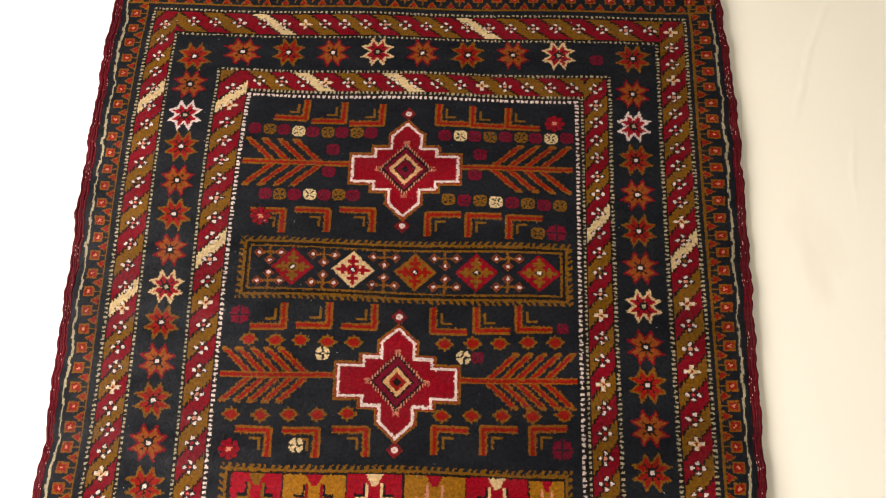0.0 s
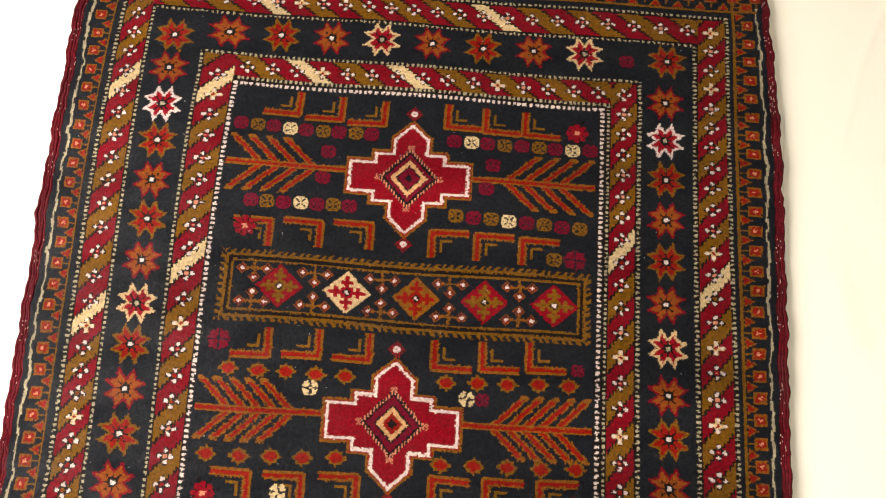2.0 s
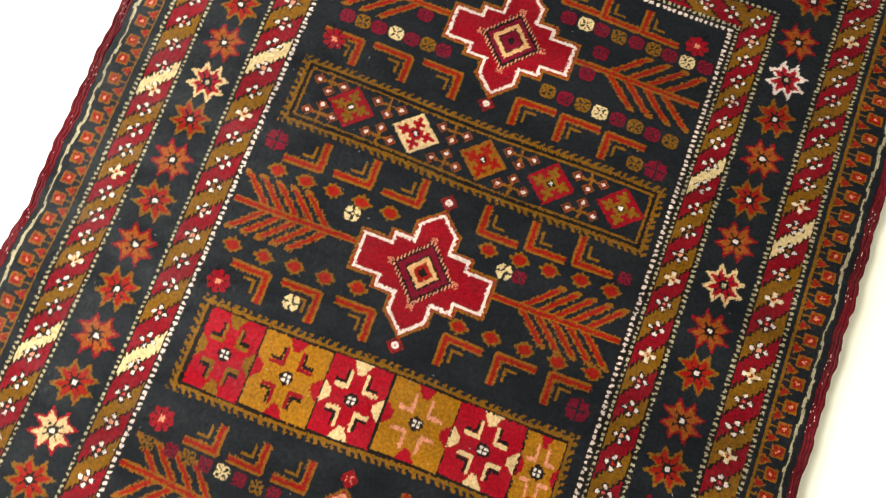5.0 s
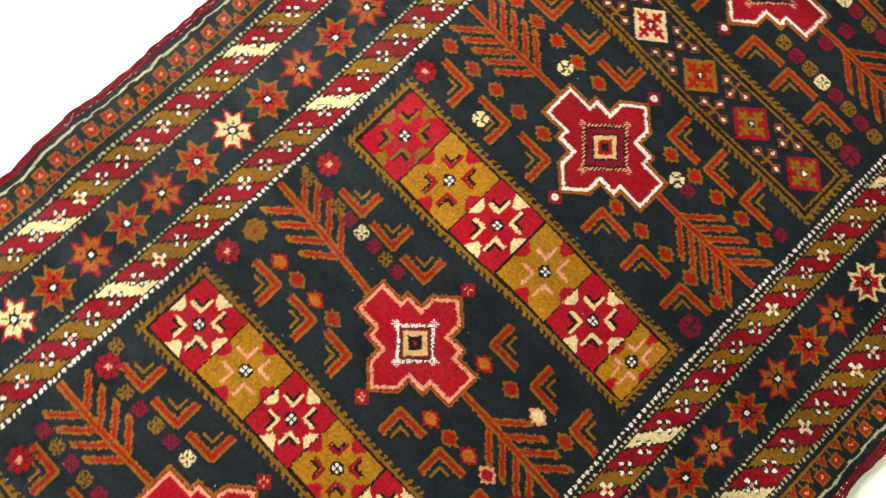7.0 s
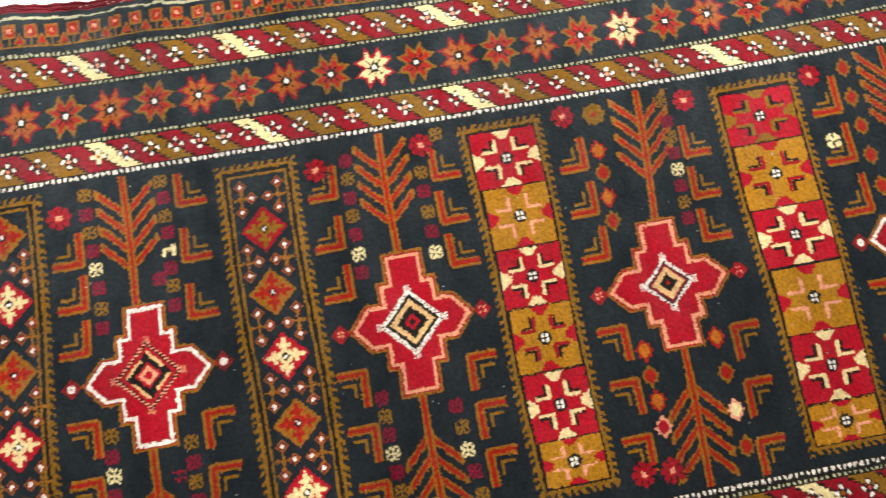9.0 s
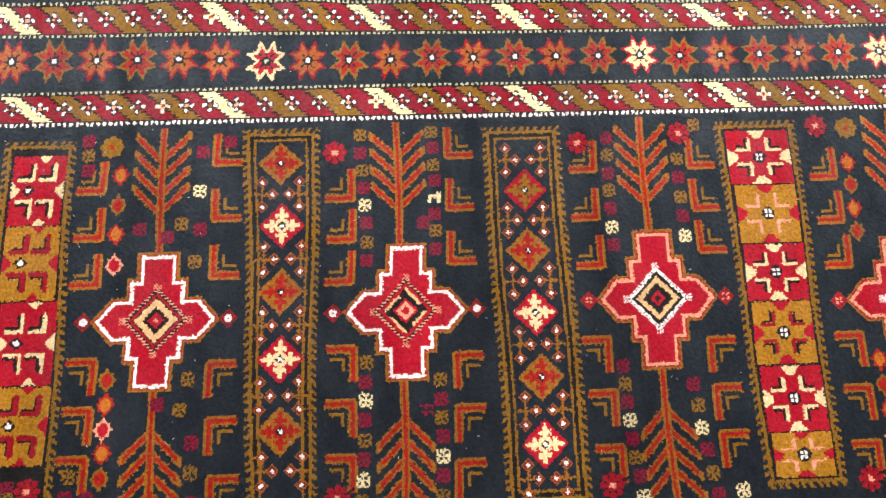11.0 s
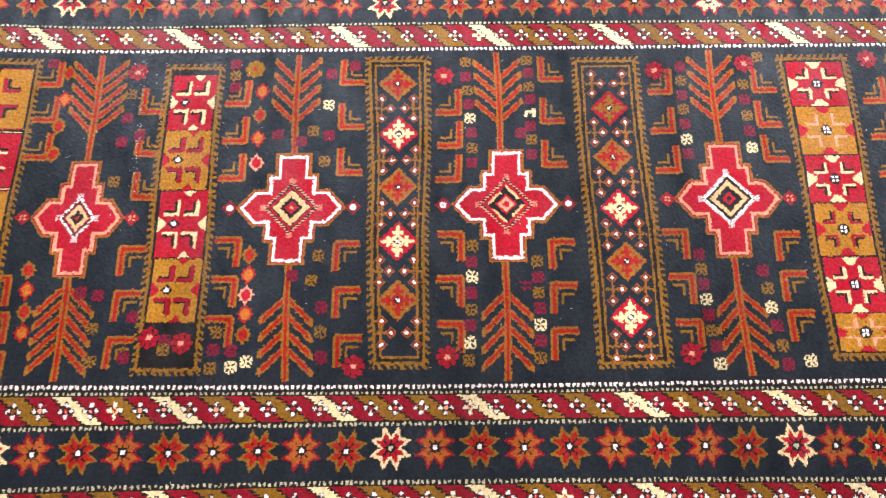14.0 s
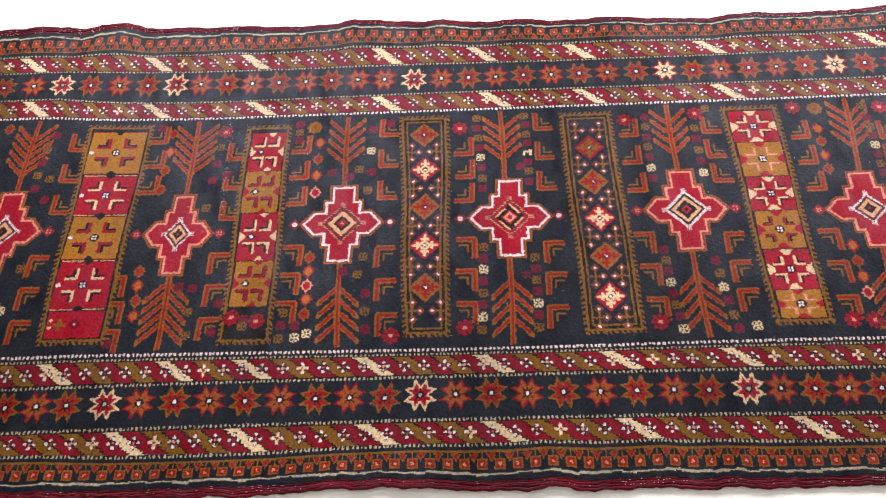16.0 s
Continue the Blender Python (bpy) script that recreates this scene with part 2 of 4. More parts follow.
def lay(u, v):
    """Where the plan's point lies on the floor."""
    u, v = np.asarray(u, float), np.asarray(v, float)
    known = []
    for at_u, a, b, c, d, e, f in LINES:
        y = np.clip(v, -2.58 if at_u < 0 else -2.40, 0.17 if abs(at_u) < 0.4 else 0.32)
        known.append(((((a * y + b) * y + c) * y + d) * y + e) * y + f)
    at = [line[0] for line in LINES]
    x = known[0] + (u - at[0])
    for n in range(len(at) - 1):
        share = (u - at[n]) / (at[n + 1] - at[n])
        x = np.where(u >= at[n], known[n] + share * (known[n + 1] - known[n]), x)
    x = np.where(u >= at[-1], known[-1] + (u - at[-1]), x)
    x = x + buckle(u, v)[0]
    far = np.clip((np.abs(u) - 0.50) / 0.05, 0, 1)
    side = np.where(u < 0, 1.0, 1.7)
    x = x + far * (0.0013 * np.sin(v * 37 * side + 2 * side) + 0.0010 * np.sin(v * 83 + side) + 0.0008 * np.sin(v * 211 + 3 * side))
    return x, v + tilt(v) * x + 0.0016 * np.sin(u * 17 + v * 9)


def height(u, v):
    """The top of the pile, which lies round z = 0, with gentle waves, more at the edges."""
    far = np.clip((np.abs(u) - 0.38) / 0.18, 0, 1)
    return buckle(u, v)[1] + 0.0008 * np.sin(u * 11 + v * 7) + far**2 * 0.0012 * (1 + np.sin(v * 21 + np.where(u < 0, 2.4, 0.6)))


colours = np.zeros((NV, NU), np.int8)
owners = np.zeros((NV, NU), np.int32)
U = U_MIN + (np.arange(NU) + 0.5) * KNOT
V = V_MAX - (np.arange(NV) + 0.5) * KNOT
GU, GV = np.meshgrid(U, V)
ragged = np.random.default_rng(3)
RAG_U = ragged.normal(0, 0.00028, (NV, NU)) + np.repeat(ragged.normal(0, 0.0004, (NV, 1)), NU, 1)
RAG_V = ragged.normal(0, 0.00032, (NV, NU))
PIECES = []      # name, owner piece or None, label


def piece(name, under=None, label=""):
    PIECES.append((name, under, label))
    return len(PIECES) - 1


def window(u, v, ru, rv):
    """The knots round a point of the plan, and their offsets from the knot nearest to it."""
    i, j = int(round((u - U_MIN) / KNOT - 0.5)), int(round((V_MAX - v) / KNOT - 0.5))
    ni, nj = int(ru / KNOT) + 1, int(rv / KNOT) + 1
    i0, i1, j0, j1 = max(0, i - ni), min(NU, i + ni + 1), max(0, j - nj), min(NV, j + nj + 1)
    du, dv = np.meshgrid((np.arange(i0, i1) - i) * KNOT, -(np.arange(j0, j1) - j) * KNOT)
    w = (slice(j0, j1), slice(i0, i1))
    return w, du + RAG_U[w], dv + RAG_V[w]


def tie(w, mask, colour, who):
    colours[w][mask] = colour
    owners[w][mask] = who


def along(du, dv, a, b):
    """The distance of knots from the line a to b."""
    a, b = np.array(a, float), np.array(b, float)
    d = b - a
    k = np.clip(((du - a[0]) * d[0] + (dv - a[1]) * d[1]) / max(1e-9, d @ d), 0, 1)
    return np.hypot(du - a[0] - k * d[0], dv - a[1] - k * d[1])


EVERY = (slice(0, NV), slice(0, NU))
ALL = np.ones((NV, NU), bool)
CL, GL, O1L, O2L, I1L, I2L, I2R, I1R, O2R, O1R, GR, CR = (line[0] for line in LINES[1:-1])
GT, O1T, O2T, I1T, I2T = 0.363, 0.351, 0.292, 0.210, 0.152
CT = 0.411
I2B, I1B, O2B, O1B, GB, CB = -2.800, -2.857, -2.940, -3.007, -3.016, -3.062

# grounds, from the outside in
guard = piece("guard_stripe", None, "plain navy wool guard stripe along the edge")
tie(EVERY, ALL, NAVY, guard)
square_border = piece("square_border", None, "navy border with small red squares on a vine")
tie(EVERY, (GU > CL) & (GU < CR) & (GV < CT) & (GV > CB), NAVY, square_border)
outer_band = piece("outer_band", None, "border band of slanting red and gold stripes")
tie(EVERY, (GU > O1L) & (GU < O1R) & (GV < O1T) & (GV > O1B), DARK, outer_band)
star_border = piece("star_border", None, "navy border with a row of eight-pointed stars")
tie(EVERY, (GU > O2L) & (GU < O2R) & (GV < O2T) & (GV > O2B), NAVY, star_border)
inner_band = piece("inner_band", None, "border band of slanting red and gold stripes")
tie(EVERY, (GU > I1L) & (GU < I1R) & (GV < I1T) & (GV > I1B), DARK, inner_band)
field = piece("field", None, "dark navy wool field of the rug")
tie(EVERY, (GU > I2L + 0.004) & (GU < I2R - 0.004) & (GV < I2T - 0.004) & (GV > I2B + 0.004), NAVY, field)


# ---- small figures ----
def rosette(kind, u, v, under):
    w, du, dv = window(u, v, 0.022, 0.022)
    r, turn = np.hypot(du, dv), np.arctan2(dv, du)
    if kind in "bgc":
        full = 0.0125 if v > -0.3 else 0.0110
        who = piece("rosette", under, {"b": "wine red", "g": "olive gold", "c": "cream"}[kind] + " rosette with a dark cross")
        tie(w, (r < full) & (np.maximum(abs(du), abs(dv)) < full - 0.0015), {"b": WINE, "g": OLIVE, "c": CREAM}[kind], who)
        tie(w, (abs(abs(du) - abs(dv)) < (0.0012 if kind == "b" else 0.0020)) & (r > 0.0024) & (r < 0.0100), NAVY, who)
        tie(w, (np.minimum(abs(du), abs(dv)) < 0.0008) & (r > 0.0068) & (r < 0.0090), NAVY, who)
    elif kind == "w":
        who = piece("rosette", under, "cream rosette of four petals")
        tie(w, (r < 0.0118) & (abs(du) > 0.0020) & (abs(dv) > 0.0020) & (np.minimum(abs(du), abs(dv)) < 0.0085), CREAM, who)
        tie(w, r < 0.0020, CREAM, who)
    elif kind == "h":
        who = piece("rosette", under, "small cream hooked figure")
        tie(w, (abs(du + 0.003) < 0.0024) & (abs(dv) < 0.0085), CREAM, who)
        tie(w, (abs(dv - 0.0062) < 0.0026) & (abs(du) < 0.0080), CREAM, who)
        tie(w, (abs(dv + 0.0075) < 0.0022) & (du > -0.004) & (du < 0.0065), CREAM, who)
    elif kind in "FBG":
        who = piece("flower", under, {"F": "crimson flower with pale centre", "B": "wine red flower", "G": "gold flower"}[kind])
        edge = 0.0172 * (0.94 + 0.07 * np.cos(8 * turn))
        tie(w, r < edge, {"F": CRIMSON, "B": WINE, "G": OLIVE}[kind], who)
        if kind == "F":
            tie(w, (r > 0.0072) & (np.cos(8 * turn) < -0.86), DARK, who)
        if kind == "B":
            tie(w, (np.minimum(abs(du), abs(dv)) < 0.0016) & (r < edge), NAVY, who)
        else:
            tie(w, (r < 0.0046) & (abs(abs(du) - abs(dv)) < 0.0026), PINK if kind == "F" else RUST, who)
    else:
        who = piece("bud", under, {"o": "red oval bud outlined in gold", "p": "orange oval bud", "O": "red bud outlined in cream", "q": "cream bud"}[kind])
        rim, core = {"o": (OLIVE, RUST), "p": (RUST, ORANGE), "O": (PINK, RED), "q": (PINK, CREAM)}[kind]
        e = 0.55 * np.hypot(du / 0.0140, dv / 0.0108) + 0.45 * (abs(du) / 0.0155 + abs(dv) / 0.0130)
        tie(w, e < 1 + 0.10 * np.cos(8 * turn), rim, who)
        tie(w, e < 0.70, core, who)


def row(kinds, a, b, under):
    n = max(1, len(kinds) - 1)
    for k, kind in enumerate(kinds):
        if kind != " ":
            rosette(kind, a[0] + (b[0] - a[0]) * k / n, a[1] + (b[1] - a[1]) * k / n, under)


STAR = {"g": (OLIVE, RUST, WHITE), "r": (MADDER, COPPER, WHITE), "w": (WHITE, RED, IVORY), "c": (BUFF, RED, IVORY), "p": (RED, BUFF, WHITE), "s": (MADDER, COPPER, WHITE)}
STAR_WORDS = {"g": "rust red star outlined in gold", "r": "amber star outlined in dark red", "w": "crimson star outlined in white", "c": "crimson star outlined in cream", "p": "salmon star outlined in red", "s": "amber star outlined in wine red"}


def star(kind, u, v, under):
    """Eight points, two on each side, made of four folded pairs of lozenges; dark seams part the petals near the middle."""
    w, du, dv = window(u, v, 0.045, 0.045)
    who = piece("star", under, STAR_WORDS[kind])
    a, b = abs(du) / np.interp(v, [-1.0, -0.2], [0.0310, 0.0288]), abs(dv) / np.interp(v, [-1.0, 0.25], [0.0284, 0.0322])
    x, y = np.maximum(a, b), np.minimum(a, b)
    # the folded eighth: centre, notch on the axis (0.52, 0), tip (1.03, 0.37), notch on the diagonal (0.51, 0.51)
    side_axis = y * (1.03 - 0.52) - (x - 0.52) * 0.37
    side_diag = (0.51 - y) * (1.03 - 0.51) + (0.37 - 0.51) * (x - 0.51)
    inside = (side_axis > -0.012) & (side_diag > -0.012) & (x < 1.05)
    rim, core, eye = STAR[kind]
    tie(w, inside, rim, who)
    if kind in "rps":
        mid = (side_axis > 0.050) & (side_diag > 0.040)
    else:
        thin = 0.050 if kind == "g" else 0.064
        mid = (side_axis > thin) & (side_diag > thin) & (y > 0.05) & (x - y > 0.05)
    tie(w, inside & mid, core, who)
    seam = 0.36 if kind in "rps" else 0.42
    tie(w, inside & (x < seam) & ((y < 0.045) | (x - y < 0.05)), DARK, who)
    tie(w, np.hypot(a, b) < 0.25, DARK, who)
    tie(w, np.hypot(a, b) < 0.125, eye, who)


def chevron(u, v, su, sv, under, arm=0.050, leg=0.044):
    """A right-angled leaf: gold, rust, gold, with a small gold angle in its crook."""
    w, du, dv = window(u + su * 0.02, v + sv * 0.02, 0.06, 0.06)
    du, dv = (du + 0.02 * su) * su - 0.005, (dv + 0.02 * sv) * sv - 0.005
    who = piece("chevron", under, "rust red angle outlined in gold")
    d = np.minimum(along(du, dv, (0, 0), (arm - 0.006, 0)), along(du, dv, (0, 0), (0, leg - 0.006)))
    square_end = (du < arm - 0.004) & (dv < leg - 0.004)
    tie(w, (d < 0.0066) & square_end & (du > -0.0066) & (dv > -0.0066), GOLD, who)
    tie(w, (d < 0.0029) & square_end, RUST, who)
    d = np.minimum(along(du, dv, (0.014, 0.014), (0.029, 0.014)), along(du, dv, (0.014, 0.014), (0.014, 0.030)))
    tie(w, (d < 0.0021) & (du > 0.0110) & (dv > 0.0110), OLIVE, who)


def spray(u_from, u_to, v_from, v_to, under, tips=4, spread=0.0425, pitch=0.0262, inset=0.003):
    """A stem from the medallion outwards, which may lean, with paired slanting twigs."""
    s = 1 if u_to > u_from else -1
    um, vm = (u_from + u_to) / 2, (v_from + v_to) / 2
    w, du, dv = window(um, vm, 0.13, 0.08)
    dv = dv - (v_to - v_from) / (u_to - u_from) * du
    du = (du + um - u_to) * -s      # distance inwards from the stem's outer end
    who = piece("spray", under, "rust red branching spray outlined in gold")
    length = abs(u_to - u_from)
    rim = np.full(du.shape, 9.0)
    for k in range(tips):
        d = np.minimum(along(du, dv, (inset + k * pitch, spread), (inset + spread + k * pitch, 0)),
                       along(du, dv, (inset + 0.002 + k * pitch, -spread), (inset + 0.002 + spread + k * pitch, 0)))
        rim = np.minimum(rim, d)
    reach = (abs(dv) < spread + 0.002) & (du > -0.002)
    fray = 0.0008 * np.sign(np.sin((du + 0.7 * dv) * 1500))
    tie(w, (rim < 0.0050 + fray) & reach, GOLD, who)
    tie(w, (rim < 0.0027) & reach & (abs(dv) < spread - 0.004), RUST, who)
    stem = (du > -0.002) & (du < length)
    tie(w, stem & (abs(dv) < 0.0056), GOLD, who)
    tie(w, stem & (abs(dv) < 0.0024), RUST, who)


def medallion(u, v, tip, arm, outline, inner, under):
    """A stepped cross with two flat and two pointed ends round a small stepped lozenge."""
    who = piece("medallion", under, "crimson stepped medallion outlined in " + ("white" if outline == WHITE else "salmon") + " and gold")
    w, du, dv = window(u, v, 0.125, tip + 0.05)
    a, b = abs(du) * 0.095 / arm, abs(dv) * 0.079 / tip

    def within(o):
        p = o * 0.079 / tip
        return ((a <= 0.095 + o) & (b <= 0.0222 + p)) | ((a <= 0.056 + o) & (b <= 0.0352 + p)) | ((a <= 0.0275 + o) & (b <= 0.0548 + p)) | (b <= 0.079 + p * 1.3 - a * 0.80)& (a <= 0.0275 + o)

    tie(w, within(0.0064), GOLD, who)
    tie(w, within(0.0034), RUST if outline == WHITE else CRIMSON, who)
    tie(w, within(0.0012), outline, who)
    # the two medallions at the head get the darker of the two reds
    tie(w, within(-0.0036), CRIMSON if inner in ("plain", "wine") else RED, who)
    small = 0.78 if inner == "white" else 1.0
    framed = inner in ("white", "framed")
    A, B = 0.046 * small, 0.043 * small * tip / 0.079
    q = abs(du) / A + abs(dv) / B
    step_u, step_v = np.round(du / KNOT), np.round(dv / KNOT)
    dash = (step_u + (step_v > 0)) % 2 < 1
    tips = np.minimum(np.maximum(abs(abs(du) - A - 0.001), abs(dv)), np.maximum(abs(du), abs(abs(dv) - B - 0.001)))
    pale = WHITE if framed else PINK
    tie(w, (tips < 0.0048) & ((step_u + step_v) % 2 < 1), pale, who)
    tie(w, q < 1.02, DARK, who)
    if framed:
        tie(w, (q < 1.02) & (q > 0.86), WHITE, who)
        tie(w, (q < 0.97) & (q > 0.93) & dash, DARK, who)
    else:
        tie(w, (q < 1.02) & (q > 0.895) & dash, PINK, who)
    # rings from the dotted one to the middle
    rings = {"plain": ((0.80, WINE), (0.62, PEACH), (0.44, DARK), (0.38, WINE), (0.14, DARK)),
             "wine": ((0.82, WINE), (0.58, DARK), (0.50, PEACH), (0.32, RUST), (0.16, DARK)),
             "white": ((0.80, WINE), (0.66, PEACH), (0.38, DARK), (0.12, RUST)),
             "framed": ((0.80, DARK), (0.70, PEACH), (0.50, DARK), (0.26, RED), (0.12, DARK)),
             "dark": ((0.84, RED), (0.74, DARK), (0.68, PEACH), (0.42, DARK), (0.26, RED), (0.08, PINK)),
             "rings": ((0.86, RED), (0.72, PEACH), (0.60, DARK), (0.40, RED), (0.30, PINK), (0.15, RED))}[inner]
    for size, colour in rings:
        tie(w, q < size, colour, who)
    if inner == "rings":
        # this one's second ring is broken into dashes
        w, du, dv = window(u, v, 0.05, 0.05)
        q = abs(du) / A + abs(dv) / B
        tie(w, (q < 0.72) & (q > 0.60) & (np.sin(np.arctan2(dv, du) * 4 + 0.8) > 0.70), DARK, who)
    for s in (-1, 1):
        w, du, dv = window(u, v + s * (tip + 0.019), 0.03, 0.03)
        bud = piece("bud", under, "small pale bud at the medallion's tip")
        d = abs(du) + abs(dv)
        fringe = (np.round(du / KNOT) + np.round(dv / KNOT)) % 2 == 0
        tie(w, (d < 0.0150) & fringe, RUST, bud)
        tie(w, d < (0.0098 if outline == WHITE else 0.0108), CRIMSON, bud)
        if outline == WHITE:
            tie(w, (d < 0.0070) & (np.maximum(abs(du), abs(dv)) < 0.0052), WHITE, bud)
            tie(w, d < 0.0012, CRIMSON, bud)
        else:
            tie(w, (abs(abs(du) - 0.0030) < 0.0014) & (abs(abs(dv) - 0.0030) < 0.0014), PINK, bud)


# ---- panels across the field ----
def frame_of_panel(u0, u1, v0, v1, half, under, inner_line, label, taper=0.0):
    """Toothed gold frame; returns the piece, its window, offsets along and from its middle line."""
    who = piece("panel", under, label)
    um, vm = (u0 + u1) / 2, (v0 + v1) / 2
    w, du, dv = window(um, vm, (u1 - u0) / 2 + 0.02, half + 0.03)
    slope = (v1 - v0) / (u1 - u0)
    q = dv - slope * du
    wide = half * (1 + taper * du / (u1 - u0) * 2)
    deep = np.minimum((u1 - u0) / 2 - abs(du), wide - abs(q))
    tooth = np.where((u1 - u0) / 2 - abs(du) < wide - abs(q), dv, du)
    comb = (((tooth + 0.55 * deep + 0.0012 * np.sin(tooth * 210)) / 0.0112) % 1.0) < 0.47
    tie(w, (deep > 0.0066) | ((deep > 0) & comb), OLIVE, who)
    tie(w, deep > 0.0112, DARK, who)
    if inner_line:
        tie(w, deep > 0.0165, OLIVE, who)
        tie(w, deep > 0.0200, NAVY, who)
    return who, um, slope, vm


def lozenge(kind, u, v, under):
    w, du, dv = window(u, v, 0.05, 0.05)
    size = 0.0355 if v > -0.5 else 0.0330
    du, dv = du * 0.0365 / size, dv * 0.0365 / size
    who = piece("lozenge", under, {"r": "crimson lozenge with a gold cross", "c": "cream lozenge with a red cross", "k": "red lozenge with a cream cross", "g": "gold lozenge with a red cross"}[kind])
    rim, core = {"r": (CRIMSON, OLIVE), "c": (BUFF, RED), "k": (RED, BUFF), "g": (GOLD, RUST)}[kind]
    a, b = abs(du), abs(dv)
    tie(w, a + b < 0.0365, rim, who)
    x, y = np.maximum(a, b), np.minimum(a, b)
    cross = (x + y < 0.0300) & ((y < 0.0034) | ((abs(x - 0.0165) < 0.0034) & (y < 0.0095)) | ((x < 0.0098) & (x + y < 0.0165)))
    tie(w, cross, core, who)
    tie(w, a + b < 0.0072, DARK, who)
    tie(w, np.maximum(a, b) < 0.0024, WHITE, who)


def twig(u, v, s, under):
    """Three small buds on a forked twig that grows from the panel's frame."""
    w, du, dv = window(u, v, 0.03, 0.05)
    who = piece("twig", under, "forked gold twig with three pale buds")
    q = dv * s
    tie(w, (abs(du) < 0.0019) & (q > 0.012) & (q < 0.0385), GOLD, who)
    tie(w, (abs(q - 0.0265) < 0.0019) & (abs(du) < 0.019), GOLD, who)
    for x, y in ((-0.0185, 0.0265), (0.0185, 0.0265), (0, 0.0115)):
        d = abs(du - x) + abs(q - y)
        tie(w, (d < 0.0100) & ((np.round(du / KNOT) + np.round(dv / KNOT)) % 2 == 0), COPPER, who)
        tie(w, d < 0.0054, RUST, who)
        tie(w, d < 0.0036, WHITE, who)


def lozenge_panel(u0, u1, v0, v1, half, kinds, ends, under, spare=(), taper=0.0):
    who, um, slope, vm = frame_of_panel(u0, u1, v0, v1, half, under, True, "navy panel in a toothed gold frame with lozenges", taper)
    centres = [ends[0] + (ends[1] - ends[0]) * k / (len(kinds) - 1) for k in range(len(kinds))]
    twigs = [(a + b) / 2 for a, b in zip(centres, centres[1:])] + list(spare)
    for u in twigs:
        for s in (-1, 1):
            twig(u, vm + slope * (u - um), s, who)
    for kind, u in zip(kinds, centres):
        lozenge(kind, u, vm + slope * (u - um), who)
    return who


TILE = {"R": (RED, OLIVE, OLIVE, "crimson tile with gold angles"), "C": (RED, BUFF, BUFF, "crimson tile with cream angles"),
        "P": (AMBER, RED, PINK, "gold tile with salmon angles"), "D": (AMBER, RED, CRIMSON, "gold tile with crimson angles"),
        "S": (RED, WINE, WINE, "plain crimson tile")}


def tile(kind, ua, ub, v, half, under, style="star"):
    ground, wedge, angle, words = TILE[kind]
    um, hu = (ua + ub) / 2, (ub - ua) / 2
    w, du, dv = window(um, v, hu + 0.01, half + 0.01)
    who = piece("tile", under, words)
    a, b = abs(du), abs(dv)
    inside = (a < hu - 0.0012) & (b < half)
    tie(w, inside, ground, who)
    if kind == "S":
        tie(w, inside & (abs(du) + abs(dv) < 0.0125), WINE, who)
        tie(w, inside & (abs(du) + abs(dv) < 0.0035), PINK, who)
        x, y = abs(du), abs(dv + 0.030)
        tie(w, inside & (np.maximum(x, y) < 0.0125) & (np.minimum(x, y) < 0.0032), OLIVE, who)
        tie(w, inside & (np.hypot(abs(du + 0.002) - 0.008, dv + half - 0.006) < 0.0036), BUFF, who)
        return
    if style == "drift":
        # the figure has slipped towards the foot: both pairs of angles look the same way
        q, p = dv / half, a / min(1.0, hu / 0.044)
        for near, far in ((-0.19, -0.74), (0.61, 0.06)):
            bar = np.minimum(along(p, dv, (0.0160, near * half), (0.0390, near * half)), along(p, dv, (0.0160, near * half), (0.0160, far * half)))
            tie(w, inside & (bar < (0.0036 if kind == "D" else 0.0026)), angle, who)
            inset = (near - 0.13) * half
            bar = np.minimum(along(p, dv, (0.0208, inset), (0.0370, inset)), along(p, dv, (0.0208, inset), (0.0208, far * half)))
            tie(w, inside & (bar < (0.0022 if kind == "C" else 0.0013)), DARK, who)
        tie(w, inside & ((1 - abs(q)) * half < 0.012) & (p < 0.0130 - 0.9 * (1 - abs(q)) * half), wedge, who)
        tie(w, inside & (hu - a < 0.011) & (abs(dv - 0.2 * half) < 0.0105 - 0.8 * (hu - a)), wedge, who)
        tie(w, a + abs(dv + 0.35 * half) < 0.0095, DARK, who)
        tie(w, np.hypot(du, dv + 0.35 * half) < 0.0038, WHITE, who)
        return
    ku, kv = min(1.0 if style == "star" else 1.25, hu / 0.044), half / 0.040
    p, q = a / ku, b / kv
    eu_, ev_ = (hu - a) / ku, (half - b) / kv
    if style == "star":
        tie(w, inside & (eu_ < 0.0140) & (q < 0.0135 - 0.70 * eu_), wedge, who)
        tie(w, inside & (ev_ < 0.0130) & (p < 0.0135 - 0.75 * ev_), wedge, who)
    else:
        tie(w, inside & (hu - a < 0.0031) & (b > 0.006), PEACH if kind == "C" else CRIMSON, who)
        tie(w, inside & (hu - a > 0.0031) & (hu - a < 0.0052) & (b > 0.006) & (dv > -half * 0.5), DARK if kind == "C" else ground, who)
        tie(w, inside & (eu_ < 0.0080) & (q < 0.0080 - 0.7 * eu_), DARK, who)
        tie(w, inside & (np.hypot(du * 1.2, dv + half - 0.006) < 0.0052), WHITE, who)
    d = np.minimum(along(p, q, (0.0115, 0.0115), (0.0285, 0.0115)), along(p, q, (0.0115, 0.0115), (0.0115, 0.0275)))
    tie(w, d < (0.0023 if style == "star" else 0.0029 if kind == "D" else 0.0019), angle, who)
    if kind != "P":
        d = np.minimum(along(p, q, (0.0160, 0.0160), (0.0285, 0.0160)), along(p, q, (0.0160, 0.0160), (0.0160, 0.0275)))
        tie(w, (d < 0.0019) & (p > 0.0138) & (q > 0.0138), DARK, who)
